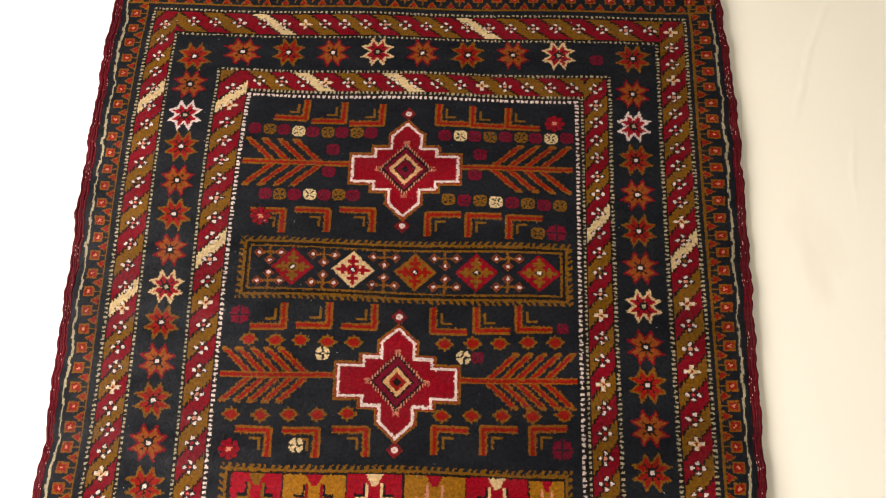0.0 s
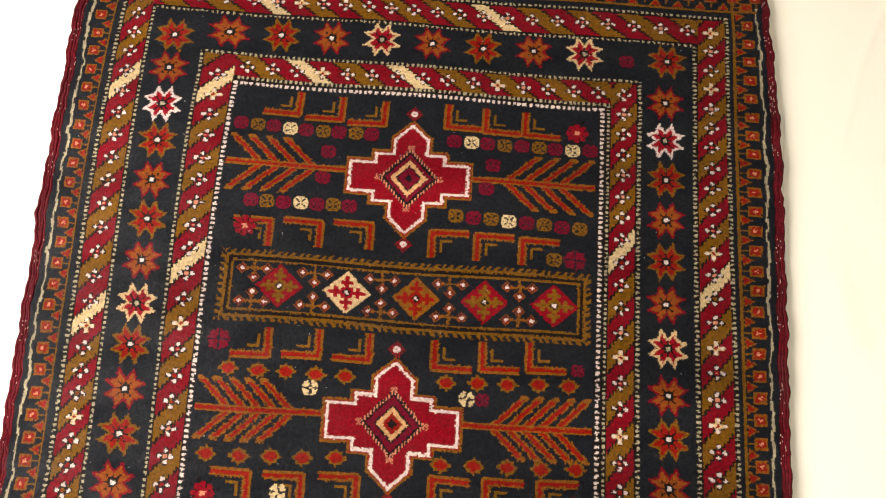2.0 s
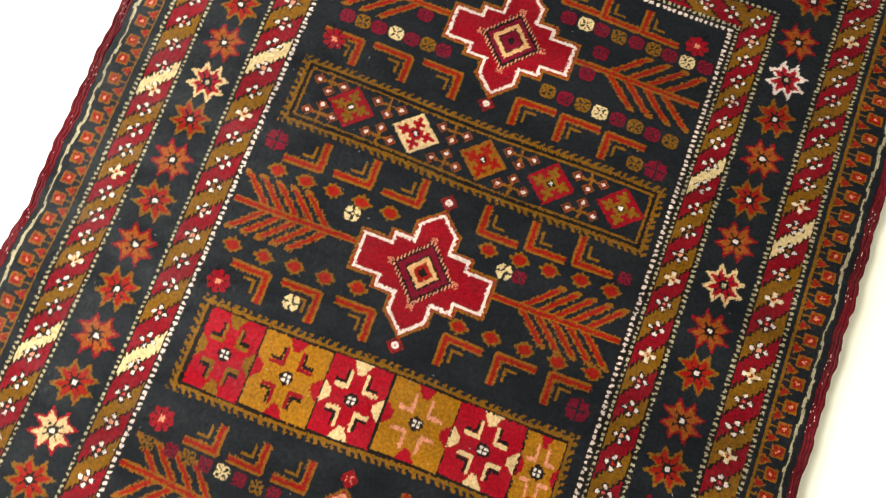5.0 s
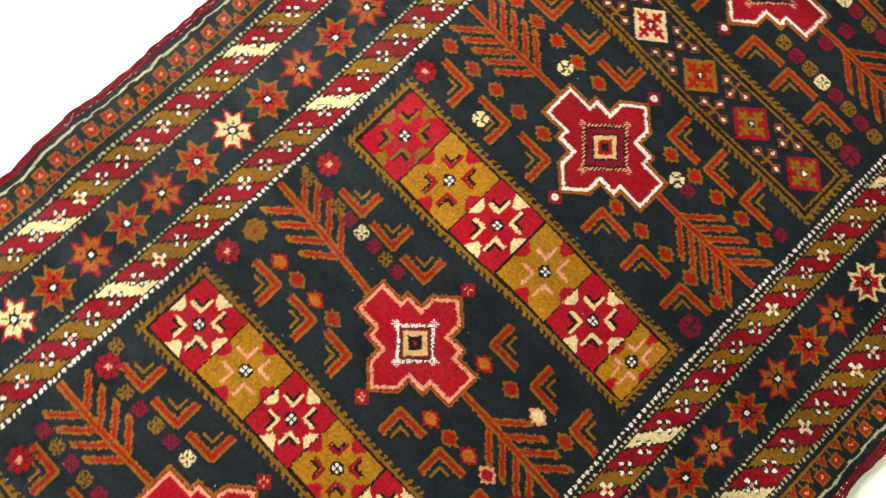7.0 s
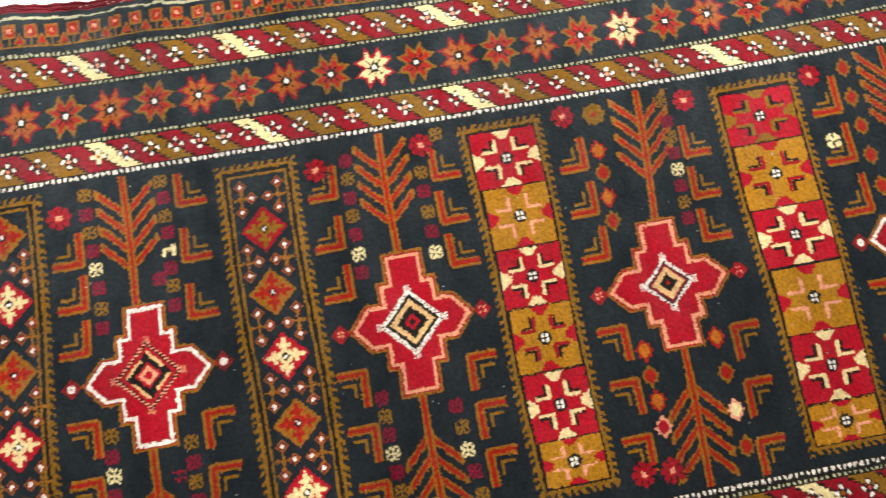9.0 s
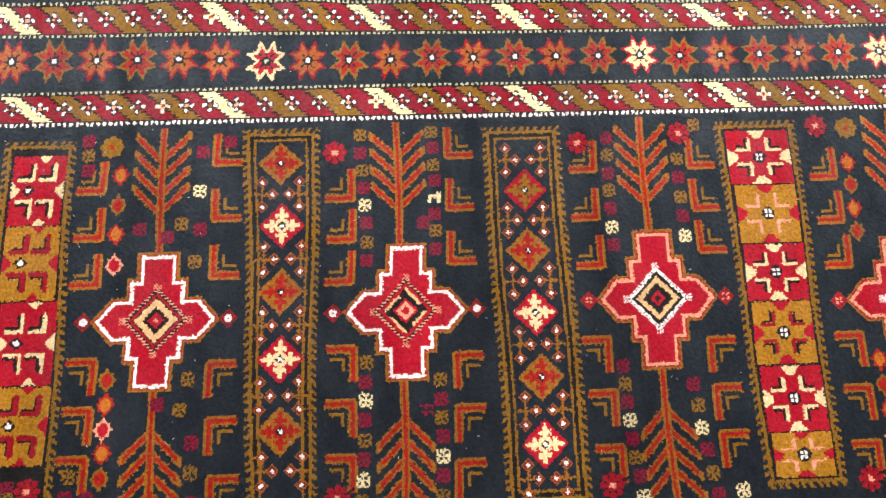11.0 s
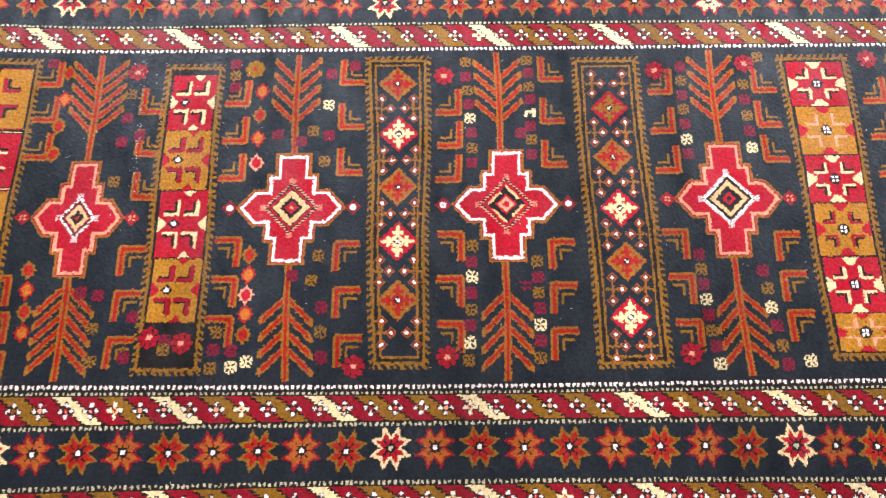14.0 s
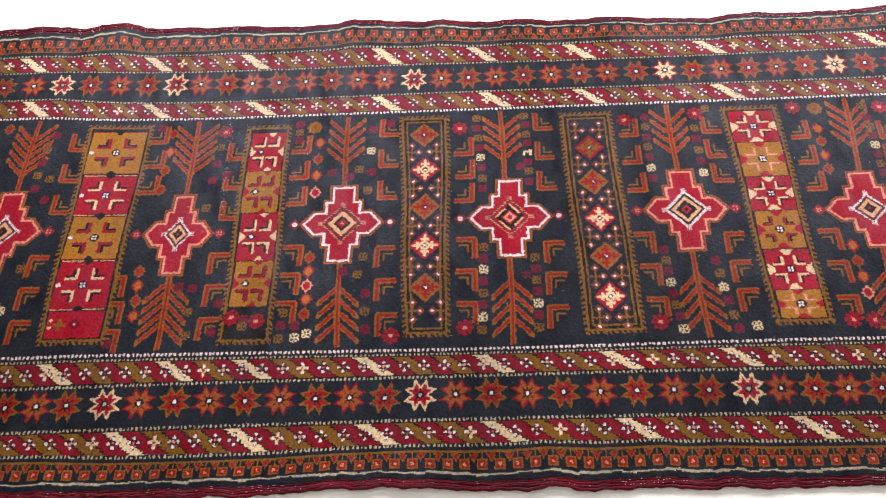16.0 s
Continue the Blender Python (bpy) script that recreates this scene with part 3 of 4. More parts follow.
    tie(w, (a + b < 0.0128) & (np.maximum(a, b) < 0.0100), DARK, who)
    tie(w, (a < 0.0056) & (b < 0.0056) & (np.minimum(a, b) > 0.0009), WHITE, who)


def tile_panel(u0, u1, v0, v1, half, kinds, cuts, under, style="star", taper=0.0):
    who, um, slope, vm = frame_of_panel(u0, u1, v0, v1, half, under, False, "panel of coloured tiles in a toothed gold frame", taper)
    for kind, ua, ub in zip(kinds, cuts, cuts[1:]):
        if kind != "N":
            tile(kind, ua, ub, vm + slope * ((ua + ub) / 2 - um), half * (1 + taper * ((ua + ub) / 2 - um) / (u1 - u0) * 2) - 0.0150, who, style)
    return who


# ---- the field, from the head of the rug to its foot ----
# medallion: u, v, half its length to the tip, half its width, outline, lozenge
MEDALLIONS = (
    (-0.009, -0.001, 0.097, 0.0915, WHITE, "plain"),
    (-0.006, -0.403, 0.095, 0.0945, WHITE, "wine"),
    (0.000, -0.809, 0.085, 0.0880, PINK, "white"),
    (-0.012, -1.183, 0.082, 0.0945, PINK, "framed"),
    (-0.007, -1.544, 0.082, 0.0915, WHITE, "rings"),
    (-0.005, -1.893, 0.081, 0.0910, WHITE, "dark"),
    (0.012, -2.233, 0.067, 0.0940, PINK, "white"),
    (0.002, -2.609, 0.081, 0.0950, PINK, "white"),
)
# each medallion's two stems: v at the outer end and at the medallion, towards u < 0, then towards u > 0
STEMS = ((0.006, 0.008, 0.006, 0.003), (-0.396, -0.396, -0.396, -0.396), (-0.794, -0.807, -0.815, -0.811), (-1.187, -1.185, -1.177, -1.183),
         (-1.558, -1.553, -1.547, -1.549), (-1.899, -1.895, -1.882, -1.889), (-2.237, -2.232, -2.227, -2.234), (-2.605, -2.605, -2.605, -2.605))
for (u, v, tip, arm, outline, inner), (v_left, near_left, v_right, near_right) in zip(MEDALLIONS, STEMS):
    spread = float(np.interp(v, [-2.2, -1.9, -1.2, 0.0], [0.0450, 0.0395, 0.0385, 0.0490]))
    inset = float(np.interp(v, [-2.3, -1.9, -1.55, -1.2, -0.4], [0.012, 0.009, 0.015, 0.014, 0.003]))
    tips, pitch = (5, 0.0225) if -0.6 < v < -0.2 or v < -2.2 else (4, float(np.interp(v, [-1.2, 0.0], [0.0262, 0.0275])))
    spray(u - arm, -0.288, near_left, v_left, field, tips, spread, pitch, inset)
    spray(u + arm, 0.274, near_right, v_right, field, tips, spread, pitch, inset)


def chevrons(arm, leg, *corners):
    """Three in each quarter; outer corners of the first and the last: head left, head right, foot left, foot right."""
    for q, (su, sv) in enumerate(((-1, 1), (1, 1), (-1, -1), (1, -1))):
        a, b = corners[2 * q], corners[2 * q + 1]
        for k in range(3):
            chevron(a[0] + (b[0] - a[0]) * k / 2, a[1] + (b[1] - a[1]) * k / 2, su, sv, field, arm, leg)


chevrons(0.060, 0.047, (-0.185, 0.097), (-0.050, 0.088), (0.038, 0.090), (0.159, 0.088), (-0.205, -0.090), (-0.054, -0.083), (0.029, -0.088), (0.164, -0.093))
chevrons(0.058, 0.047, (-0.190, -0.317), (-0.042, -0.314), (0.044, -0.317), (0.181, -0.312), (-0.199, -0.482), (-0.047, -0.480), (0.050, -0.473), (0.202, -0.468))
chevrons(0.049, 0.0415, (-0.176, -0.744), (-0.048, -0.743), (0.072, -0.739), (0.227, -0.740), (-0.184, -0.891), (-0.048, -0.883), (0.045, -0.883), (0.194, -0.883))
chevrons(0.049, 0.0415, (-0.205, -1.119), (-0.076, -1.117), (0.045, -1.115), (0.175, -1.111), (-0.204, -1.257), (-0.058, -1.255), (0.038, -1.254), (0.187, -1.243))
chevrons(0.049, 0.0415, (-0.230, -1.488), (-0.070, -1.484), (0.054, -1.480), (0.197, -1.479), (-0.170, -1.620), (-0.046, -1.617), (0.039, -1.612), (0.185, -1.614))
chevrons(0.049, 0.0415, (-0.228, -1.824), (-0.060, -1.823), (0.053, -1.820), (0.206, -1.812), (-0.189, -1.974), (-0.052, -1.972), (0.046, -1.968), (0.175, -1.966))
chevrons(0.049, 0.0415, (-0.175, -2.160), (-0.020, -2.151), (0.060, -2.159), (0.207, -2.157), (-0.226, -2.298), (-0.090, -2.296), (0.108, -2.318), (0.229, -2.309))
chevrons(0.049, 0.0415, (-0.205, -2.519), (-0.039, -2.521), (0.060, -2.532), (0.205, -2.532), (-0.236, -2.730), (-0.096, -2.710), (0.106, -2.668), (0.227, -2.657))
row("bgbcbgbgb", (-0.277, 0.076), (-0.072, 0.073), field)
row("bcbgbgbcb", (0.057, 0.069), (0.266, 0.073), field)
row("bb", (-0.136, 0.037), (-0.139, -0.010), field)
row("bb", (0.119, 0.031), (0.110, -0.012), field)
row("F", (0.246, 0.105), (0.246, 0.105), field)
row("bgbcbgb", (-0.244, -0.062), (-0.095, -0.057), field)
row("gbgcbgbg", (0.067, -0.064), (0.254, -0.070), field)
row("F", (-0.249, -0.107), (-0.249, -0.107), field)
row("gB", (0.217, -0.127), (0.248, -0.124), field)
row("B", (-0.266, -0.290), (-0.266, -0.290), field)
row("ooooo", (-0.249, -0.334), (-0.078, -0.338), field)
row("ooooo", (-0.266, -0.464), (-0.083, -0.459), field)
row("ooooo", (0.068, -0.334), (0.244, -0.329), field)
row("ooooo", (0.065, -0.456), (0.255, -0.451), field)
row("w", (-0.128, -0.359), (-0.128, -0.359), field)
row("wb", (0.097, -0.356), (0.121, -0.356), field)
row("b", (0.256, -0.306), (0.256, -0.306), field)
row("F", (-0.265, -0.521), (-0.265, -0.521), field)
row("w", (-0.161, -0.511), (-0.161, -0.511), field)
row("B", (0.252, -0.506), (0.252, -0.506), field)
row("FG", (-0.268, -0.913), (-0.265, -0.865), field)
row("popo", (-0.210, -0.870), (-0.102, -0.871), field)
row("gF", (-0.267, -0.761), (-0.262, -0.726), field)
row("bgbcbgb", (-0.235, -0.758), (-0.087, -0.759), field)
row("popO", (0.085, -0.867), (0.190, -0.865), field)
row("FF", (0.246, -0.906), (0.248, -0.864), field)
row("poqo", (0.085, -0.762), (0.236, -0.755), field)
row("F", (-0.251, -1.285), (-0.251, -1.285), field)
row("bgbgbcb", (-0.257, -1.239), (-0.093, -1.239), field)
row("Fg", (-0.263, -1.128), (-0.275, -1.102), field)
row("gbgbc", (-0.222, -1.134), (-0.103, -1.134), field)
row("bgbcbgbc", (0.081, -1.241), (0.255, -1.224), field)
row("F", (0.240, -1.265), (0.240, -1.265), field)
row("bgcbgb", (0.110, -1.140), (0.258, -1.122), field)
row("c", (0.253, -1.087), (0.253, -1.087), field)
row("F", (-0.244, -1.647), (-0.244, -1.647), field)
row("gbgbcbgb", (-0.270, -1.612), (-0.081, -1.600), field)
row("gbgbhbgb", (-0.273, -1.506), (-0.095, -1.500), field)
row("b", (-0.133, -1.518), (-0.133, -1.518), field)
row("gbcbgbcg", (0.063, -1.599), (0.245, -1.606), field)
row("F", (0.240, -1.639), (0.240, -1.639), field)
row("gbgbcbg", (0.090, -1.498), (0.243, -1.496), field)
row("bgb", (-0.272, -2.007), (-0.226, -2.003), field)
row("G", (-0.261, -1.971), (-0.261, -1.971), field)
row("popO", (-0.218, -1.956), (-0.084, -1.956), field)
row("opOpo", (0.076, -1.953), (0.205, -1.949), field)
row("gbg", (0.200, -1.991), (0.256, -1.995), field)
row("bc", (0.229, -1.965), (0.254, -1.964), field)
row("c", (0.246, -1.942), (0.246, -1.942), field)
row("bb", (-0.250, -1.839), (-0.265, -1.800), field)
row("c", (-0.192, -1.840), (-0.192, -1.840), field)
row("gb", (-0.142, -1.865), (-0.134, -1.839), field)
row("bb", (-0.136, -1.922), (-0.124, -1.884), field)
row("g", (-0.087, -1.845), (-0.087, -1.845), field)
row("b", (0.110, -1.881), (0.110, -1.881), field)
row("gg", (0.077, -1.843), (0.118, -1.851), field)
row("bgb", (0.162, -1.833), (0.239, -1.830), field)
row("F", (0.253, -1.781), (0.253, -1.781), field)
row("b", (-0.274, -2.318), (-0.274, -2.318), field)
row("opoo", (-0.254, -2.289), (-0.101, -2.292), field)
row("opop", (0.100, -2.296), (0.201, -2.290), field)
row("b", (0.260, -2.328), (0.260, -2.328), field)
row("F", (-0.256, -2.173), (-0.256, -2.173), field)
row("gbb", (-0.213, -2.178), (-0.123, -2.181), field)
row("g", (-0.052, -2.184), (-0.052, -2.184), field)
row("b", (-0.136, -2.153), (-0.136, -2.153), field)
row("bb", (0.141, -2.184), (0.137, -2.209), field)
row("gg", (0.195, -2.182), (0.246, -2.176), field)
row("bb", (0.175, -2.124), (0.240, -2.128), field)
row("b", (-0.249, -2.555), (-0.249, -2.555), field)
row("gbg", (-0.210, -2.567), (-0.140, -2.570), field)
row("g", (-0.132, -2.542), (-0.132, -2.542), field)
row("bb", (-0.104, -2.568), (-0.076, -2.540), field)
row("o", (-0.268, -2.670), (-0.268, -2.670), field)
row("g", (0.090, -2.542), (0.090, -2.542), field)
row("c", (0.184, -2.557), (0.184, -2.557), field)
row("g", (0.231, -2.063), (0.231, -2.063), field)
row("b", (0.218, -1.710), (0.218, -1.710), field)
for x in (-0.004, 0.005):
    w, du, dv = window(0.130 + x, -1.518, 0.012, 0.016)
    hook = piece("hook", field, "tiny wine red hooked figure")
    tie(w, (abs(du + 0.002) < 0.0013) & (abs(dv) < 0.0085), WINE, hook)
    tie(w, (abs(du) < 0.0032) & ((abs(dv - 0.008) < 0.0013) | (abs(dv + 0.001) < 0.0013)), WINE, hook)
for u, v, tip, arm, outline, inner in MEDALLIONS:
    medallion(u, v, tip, arm, outline, inner, field)

lozenge_panel(-0.278, 0.272, -0.203, -0.206, 0.0587, "rcgrr", (-0.187, 0.218), field, (-0.226,), taper=0.013)
tile_panel(-0.274, 0.267, -0.614, -0.603, 0.0684, "RDCPCP", (-0.258, -0.177, -0.078, 0.009, 0.104, 0.200, 0.255), field, taper=-0.048)
tile_panel(-0.280, 0.254, -1.008, -0.996, 0.0601, "CPCDCP", (-0.266, -0.179, -0.088, -0.003, 0.089, 0.181, 0.242), field, taper=-0.057)
lozenge_panel(-0.279, 0.261, -1.372, -1.351, 0.0594, "rgkgk", (-0.179, 0.183), field, (-0.225, 0.228), taper=-0.003)
lozenge_panel(-0.284, 0.258, -1.728, -1.713, 0.0511, "gkgkg", (-0.230, 0.151), field, (0.202,), taper=-0.104)
worn = tile_panel(-0.272, 0.267, -2.075, -2.060, 0.0526, "CDCDN", (-0.251, -0.145, -0.036, 0.081, 0.186, 0.242), field, "drift", 0.016)
row("FbF", (0.209, -2.093), (0.216, -2.042), worn)
row("g", (0.228, -2.068), (0.228, -2.068), worn)
tile_panel(-0.281, 0.261, -2.412, -2.401, 0.0724, "DCDCS", (-0.263, -0.143, -0.036, 0.072, 0.186, 0.246), field, "spare", -0.056)

# ---- borders ----
def star_row(kinds, a, b):
    n = max(1, len(kinds) - 1)
    for k, kind in enumerate(kinds):
        star(kind, a[0] + (b[0] - a[0]) * k / n, a[1] + (b[1] - a[1]) * k / n, star_border)


star_row("rwgrgrc", (-0.396, 0.170), (-0.391, -0.243))
star_row("grgrgrgp", (-0.395, -0.310), (-0.391, -0.790))
star_row("grgrgp", (-0.392, -0.857), (-0.393, -1.179))
star_row("grgrgrgrc", (-0.395, -1.245), (-0.391, -1.755))
star_row("rrgrgrgrc", (-0.397, -1.825), (-0.400, -2.311))
star_row("grgcrg", (-0.399, -2.377), (-0.392, -2.720))
star_row("rwgrgrcs", (0.383, 0.173), (0.387, -0.331))
star_row("grgr", (0.387, -0.398), (0.386, -0.609))
star_row("grgrc", (0.383, -0.885), (0.381, -1.125))
star_row("grgrgrgrc", (0.382, -1.196), (0.379, -1.720))
star_row("grgrgrgrc", (0.382, -1.786), (0.378, -2.302))
star_row("grg", (0.379, -2.373), (0.379, -2.491))
star_row("rgrcrgrc", (-0.316, 0.253), (0.257, 0.259))
star_row("g", (-0.396, 0.237), (-0.396, 0.237))
star_row("g", (0.387, 0.254), (0.387, 0.254))
star_row("grgr", (0.385, -0.668), (0.383, -0.833))
star_row("rgr", (-0.392, -2.783), (-0.394, -2.904))
star_row("rgrgrgr", (0.381, -2.551), (0.386, -2.904))
star_row("rgrgrgrgr", (-0.313, -2.897), (0.300, -2.897))
rosette("b", 0.323, 0.248, star_border)


def stripes_between(marks, step):
    """Stripe centres, two to a repeat, through the cream ones at the marks; beyond them at the usual step."""
    out = []
    for a, b in zip(marks, marks[1:]):
        n = 2 * max(1, round(abs(b - a) / (2 * step)))
        out += [(a + (b - a) * k / n, k == 0, k % 2 == 0) for k in range(n)]
    out.append((marks[-1], True, True))
    return out


def floret(u, v, kind, under):
    """Four pale dots round a coloured one, in a dark hollow between two stripes."""
    w, du, dv = window(u, v, 0.02, 0.02)
    who = piece("floret", under, "small four-dot white floret")
    arms = np.minimum(np.hypot((abs(du) - 0.0082) * 0.9, dv * 1.1), np.hypot(du * 1.1, (abs(dv) - 0.0082) * 0.9))
    tie(w, (arms < 0.0044) | (np.hypot(du, dv) < 0.0070), DARK, who)
    if kind == 0:
        tie(w, (arms < 0.0034) | (abs(du) + abs(dv) < 0.0068), BUFF, who)
        tie(w, arms < 0.0024, WHITE, who)
        tie(w, np.hypot(du, dv) < 0.0026, RUST, who)
    else:
        tie(w, np.hypot(du, dv) < 0.0032, (PINK, RED, RUST, OLIVE)[kind - 1], who)
        tie(w, np.hypot(du, dv) < 0.0018, PINK if kind < 3 else RUST, who)
        tie(w, arms < 0.0028, WHITE, who)


def band(u0, u1, v0, v1, marks, upright, slant, under, step):
    """Slanting stripes, red and gold by turns, some cream; a floret on each."""
    n_mid = (u0 + u1) / 2 if upright else (v0 + v1) / 2
    centres = stripes_between(marks, step)
    first, last = centres[0], centres[-1]
    sign = 1 if marks[-1] > marks[0] else -1
    lo, hi = (min(v0, v1), max(v0, v1)) if upright else (min(u0, u1), max(u0, u1))
    x, k = first[0] - sign * step, 1
    while lo - 0.06 < x < hi + 0.06:
        centres.insert(0, (x, False, k % 2 == 0))
        x, k = x - sign * step, k + 1
    x, k = last[0] + sign * step, 1
    while lo - 0.06 < x < hi + 0.06:
        centres.append((x, False, k % 2 == 0))
        x, k = x + sign * step, k + 1
    region = (GU > u0) & (GU < u1) & (GV > v0) & (GV < v1)
    across = (GU if upright else GV) - n_mid
    place = (GV if upright else GU) - slant * across
    order = sorted(centres)
    values = np.array([c[0] for c in order])
    jj = np.where(region.any(1))[0]
    ii = np.where(region.any(0))[0]
    w = (slice(jj[0], jj[-1] + 1), slice(ii[0], ii[-1] + 1))
    region, place, across = region[w], place[w], across[w]
    # the cream stripes are the narrower ones
    thin = np.array([0.09 * step if c[1] else 0.0 for c in order])
    ends = np.concatenate([[values[0] - step / 2], (values[1:] + values[:-1]) / 2 - thin[:-1] + thin[1:], [values[-1] + step / 2]])
    near = np.clip(np.searchsorted(ends, place) - 1, 0, len(values) - 1)
    inner = np.minimum(place - ends[near], ends[near + 1] - place)
    for n, (x, cream, gold) in enumerate(order):
        mine = region & (near == n)
        if not mine.any():
            continue
        who = piece("stripe", under, "slanting cream stripe" if cream else "slanting gold stripe" if gold else "slanting red stripe")
        tie(w, mine, DARK, who)
        tie(w, mine & (inner > step * 0.065 - 0.0017 * np.sign(np.sin(across * 1300))), CREAM if cream else OLIVE if gold else MADDER, who)
    for n, ((x, cream, gold), (x_next, _, _)) in enumerate(zip(order, order[1:])):
        x = (x + x_next) / 2
        if lo + 0.004 < x < hi - 0.004:
            kind = (1, 3, 2, 0, 1, 4, 2, 3)[(n * 5 + int(abs(x) * 1000)) % 8]
            floret(n_mid if upright else x, x if upright else n_mid, kind, under)


def dots(u0, u1, v0, v1, colour, who, pitch=0.0079, share=0.53):
    """A line of single pale knots on a dark line, along its longer side."""
    m = (GU > min(u0, u1)) & (GU < max(u0, u1)) & (GV > min(v0, v1)) & (GV < max(v0, v1))
    mid, half = ((u0 + u1) / 2, abs(u1 - u0) / 2) if abs(v1 - v0) > abs(u1 - u0) else ((v0 + v1) / 2, abs(v1 - v0) / 2)
    off = np.abs((GU if abs(v1 - v0) > abs(u1 - u0) else GV) - mid + 2 * RAG_U)
    run = GV if abs(v1 - v0) > abs(u1 - u0) else GU
    wander = 0.0014 * np.sin(run * 53) + 0.001 * np.sin(run * 131)
    tie(EVERY, m, DARK, who)
    beat = np.abs(((run + wander) / pitch) % 1.0 - 0.5) * pitch
    tie(EVERY, m & ((beat / (share * pitch / 2)) ** 2 + (off / half) ** 2.6 < 1.0), colour, who)


side = 1.2
G = 0.0045
band(I1L + G, I1R - G, I2T + 0.013, I1T - G, (-0.183, -0.021), False, -side, inner_band, 0.040)
band(I1L + G, I1R - G, I1B + G, I2B - G, (-0.183, -0.021), False, -side, inner_band, 0.040)
band(O1L + G, O1R - G, O2T + G, O1T - G, (-0.265, 0.112), False, -side, outer_band, 0.041)
band(O1L + G, O1R - G, O1B + G, O2B - G, (-0.265, 0.112), False, -side, outer_band, 0.041)
band(I1L + G, I2L - G, I1B + G, I1T - G, (0.145, -0.170, -0.655, -1.044, -1.358, -1.565, -1.816, -2.101, -2.342, -2.627), True, side, inner_band, 0.0378)
band(I2R + 0.014, I1R - G, I1B + G, I1T - G, (-0.100, -0.658, -1.126, -1.344, -1.583, -1.810, -2.037, -2.181, -2.413), True, 1.4, inner_band, 0.0378)
band(O1L + G, O2L - G, O1B + G, O1T - G, (0.142, -0.269, -0.689, -1.067, -1.369, -1.598, -1.821, -2.132, -2.367, -2.667), True, side, outer_band, 0.0378)
band(O2R + G, O1R - G, O1B + G, O1T - G, (-0.152, -0.629, -1.019, -1.331, -1.570, -1.796, -2.035, -2.252), True, 1.4, outer_band, 0.0378)

D = 0.0029
for u, t, b in ((O1L, O1T, O1B), (O2L, O2T, O2B), (I1L, I1T, I1B), (O1R, O1T, O1B), (O2R, O2T, O2B), (I1R, I1T, I1B)):
    dots(u - D, u + D, b, t, IVORY, piece("dotted_line", None, "line of single cream knots on dark brown"))
for v, a, b in ((O1T, O1L, O1R), (O2T, O2L, O2R), (I1T, I1L, I1R), (O1B, O1L, O1R), (O2B, O2L, O2R), (I1B, I1L, I1R)):
    dots(a, b, v - D, v + D, IVORY, piece("dotted_line", None, "line of single cream knots on dark brown"))
dots(I2R + 0.0075, I2R + 0.0125, I2B, I2T + 0.011, IVORY, piece("dotted_line", None, "line of single cream knots on dark brown"))
dots(I2L, I2R + 0.011, I2T + 0.0075, I2T + 0.0125, IVORY, piece("dotted_line", None, "line of single cream knots on dark brown"))
W = 0.0033
for u0, u1, v0, v1 in ((I2L - W, I2L + W, I2B, I2T + W), (I2R - W, I2R + W, I2B, I2T + W), (I2L, I2R, I2T - W, I2T + W), (I2L, I2R, I2B - W, I2B + W)):
    dots(u0, u1, v0, v1, WHITE, piece("dotted_line", None, "line of bright white knots round the field"), 0.0084, 0.60)


# squares on a vine, and the cream line outside them
def square_strip(line, vine, upright, a, b, step_at):
    """One side of the outermost border; line and vine are its two edges."""
    s = 1 if line > vine else -1
    line_piece = piece("cream_line", None, "thin cream guard line")
    across, run = (GU, GV) if upright else (GV, GU)
    on = (run > min(a, b)) & (run < max(a, b))
    wobble = 0.0010 * np.sin(run * 46) + 0.0007 * np.sin(run * 120)
    tie(EVERY, on & (abs(across - line - wobble) < 0.0016 + 0.0005 * np.sin(run * 29)), IVORY, line_piece)
    vine_piece = piece("vine", square_border, "thin gold vine line")
    tie(EVERY, on & (abs(across - vine - s * 0.003) < 0.0016), OLIVE, vine_piece)
    x = a
    while x > b:
        step = step_at(x)
        c = line - s * 0.0165
        centre = (c, x) if upright else (x, c)
        w, du, dv = window(*centre, 0.045, 0.045)
        p, q = (du, dv) if upright else (dv, du)
        p = p * s
        who = piece("square", square_border, "red square outlined in gold with a pale centre")
        tie(w, (np.abs(p + 0.014) < 0.006) & (abs(q) < 0.0014), OLIVE, who)
        tie(w, (abs(p) < 0.0092) & (abs(q) < 0.0088), GOLD, who)
        tie(w, (abs(p) < 0.0064) & (abs(q) < 0.0062), RUST, who)
        tie(w, (abs(p) < 0.0022) & (abs(q) < 0.0022), PINK, who)
        c = vine + s * 0.0055
        centre = (c, x - step / 2) if upright else (x - step / 2, c)
        w, du, dv = window(*centre, 0.03, 0.03)
        p, q = (du, dv) if upright else (dv, du)
        p = p * s
        who = piece("leaf", square_border, "rust red pointed leaf on the vine")
        tie(w, (p > 0) & (p < 0.0150) & (abs(q) < 0.0095 - 0.60 * p), GOLD, who)
        tie(w, (p > 0.0015) & (p < 0.0110) & (abs(q) < 0.0072 - 0.60 * p), RUST, who)
        x -= step


def side_step(v):
    return float(np.interp(v, [-1.0, 0.3], [0.0305, 0.0362]))


square_strip(CL, GL, True, CT, CB, side_step)
square_strip(CR, GR, True, CT, CB, side_step)
square_strip(CT, GT, False, CR, CL, lambda u: 0.0345)
square_strip(CB, GB, False, CR, CL, lambda u: 0.0345)

# ---- tie the knots: every figure is a mesh of its own, cut from one sheet of pile ----
rug = tagged(new("runner_rug"), "long hand-knotted navy, crimson and gold wool runner on the floor", "rug")
rng = np.random.default_rng(7)
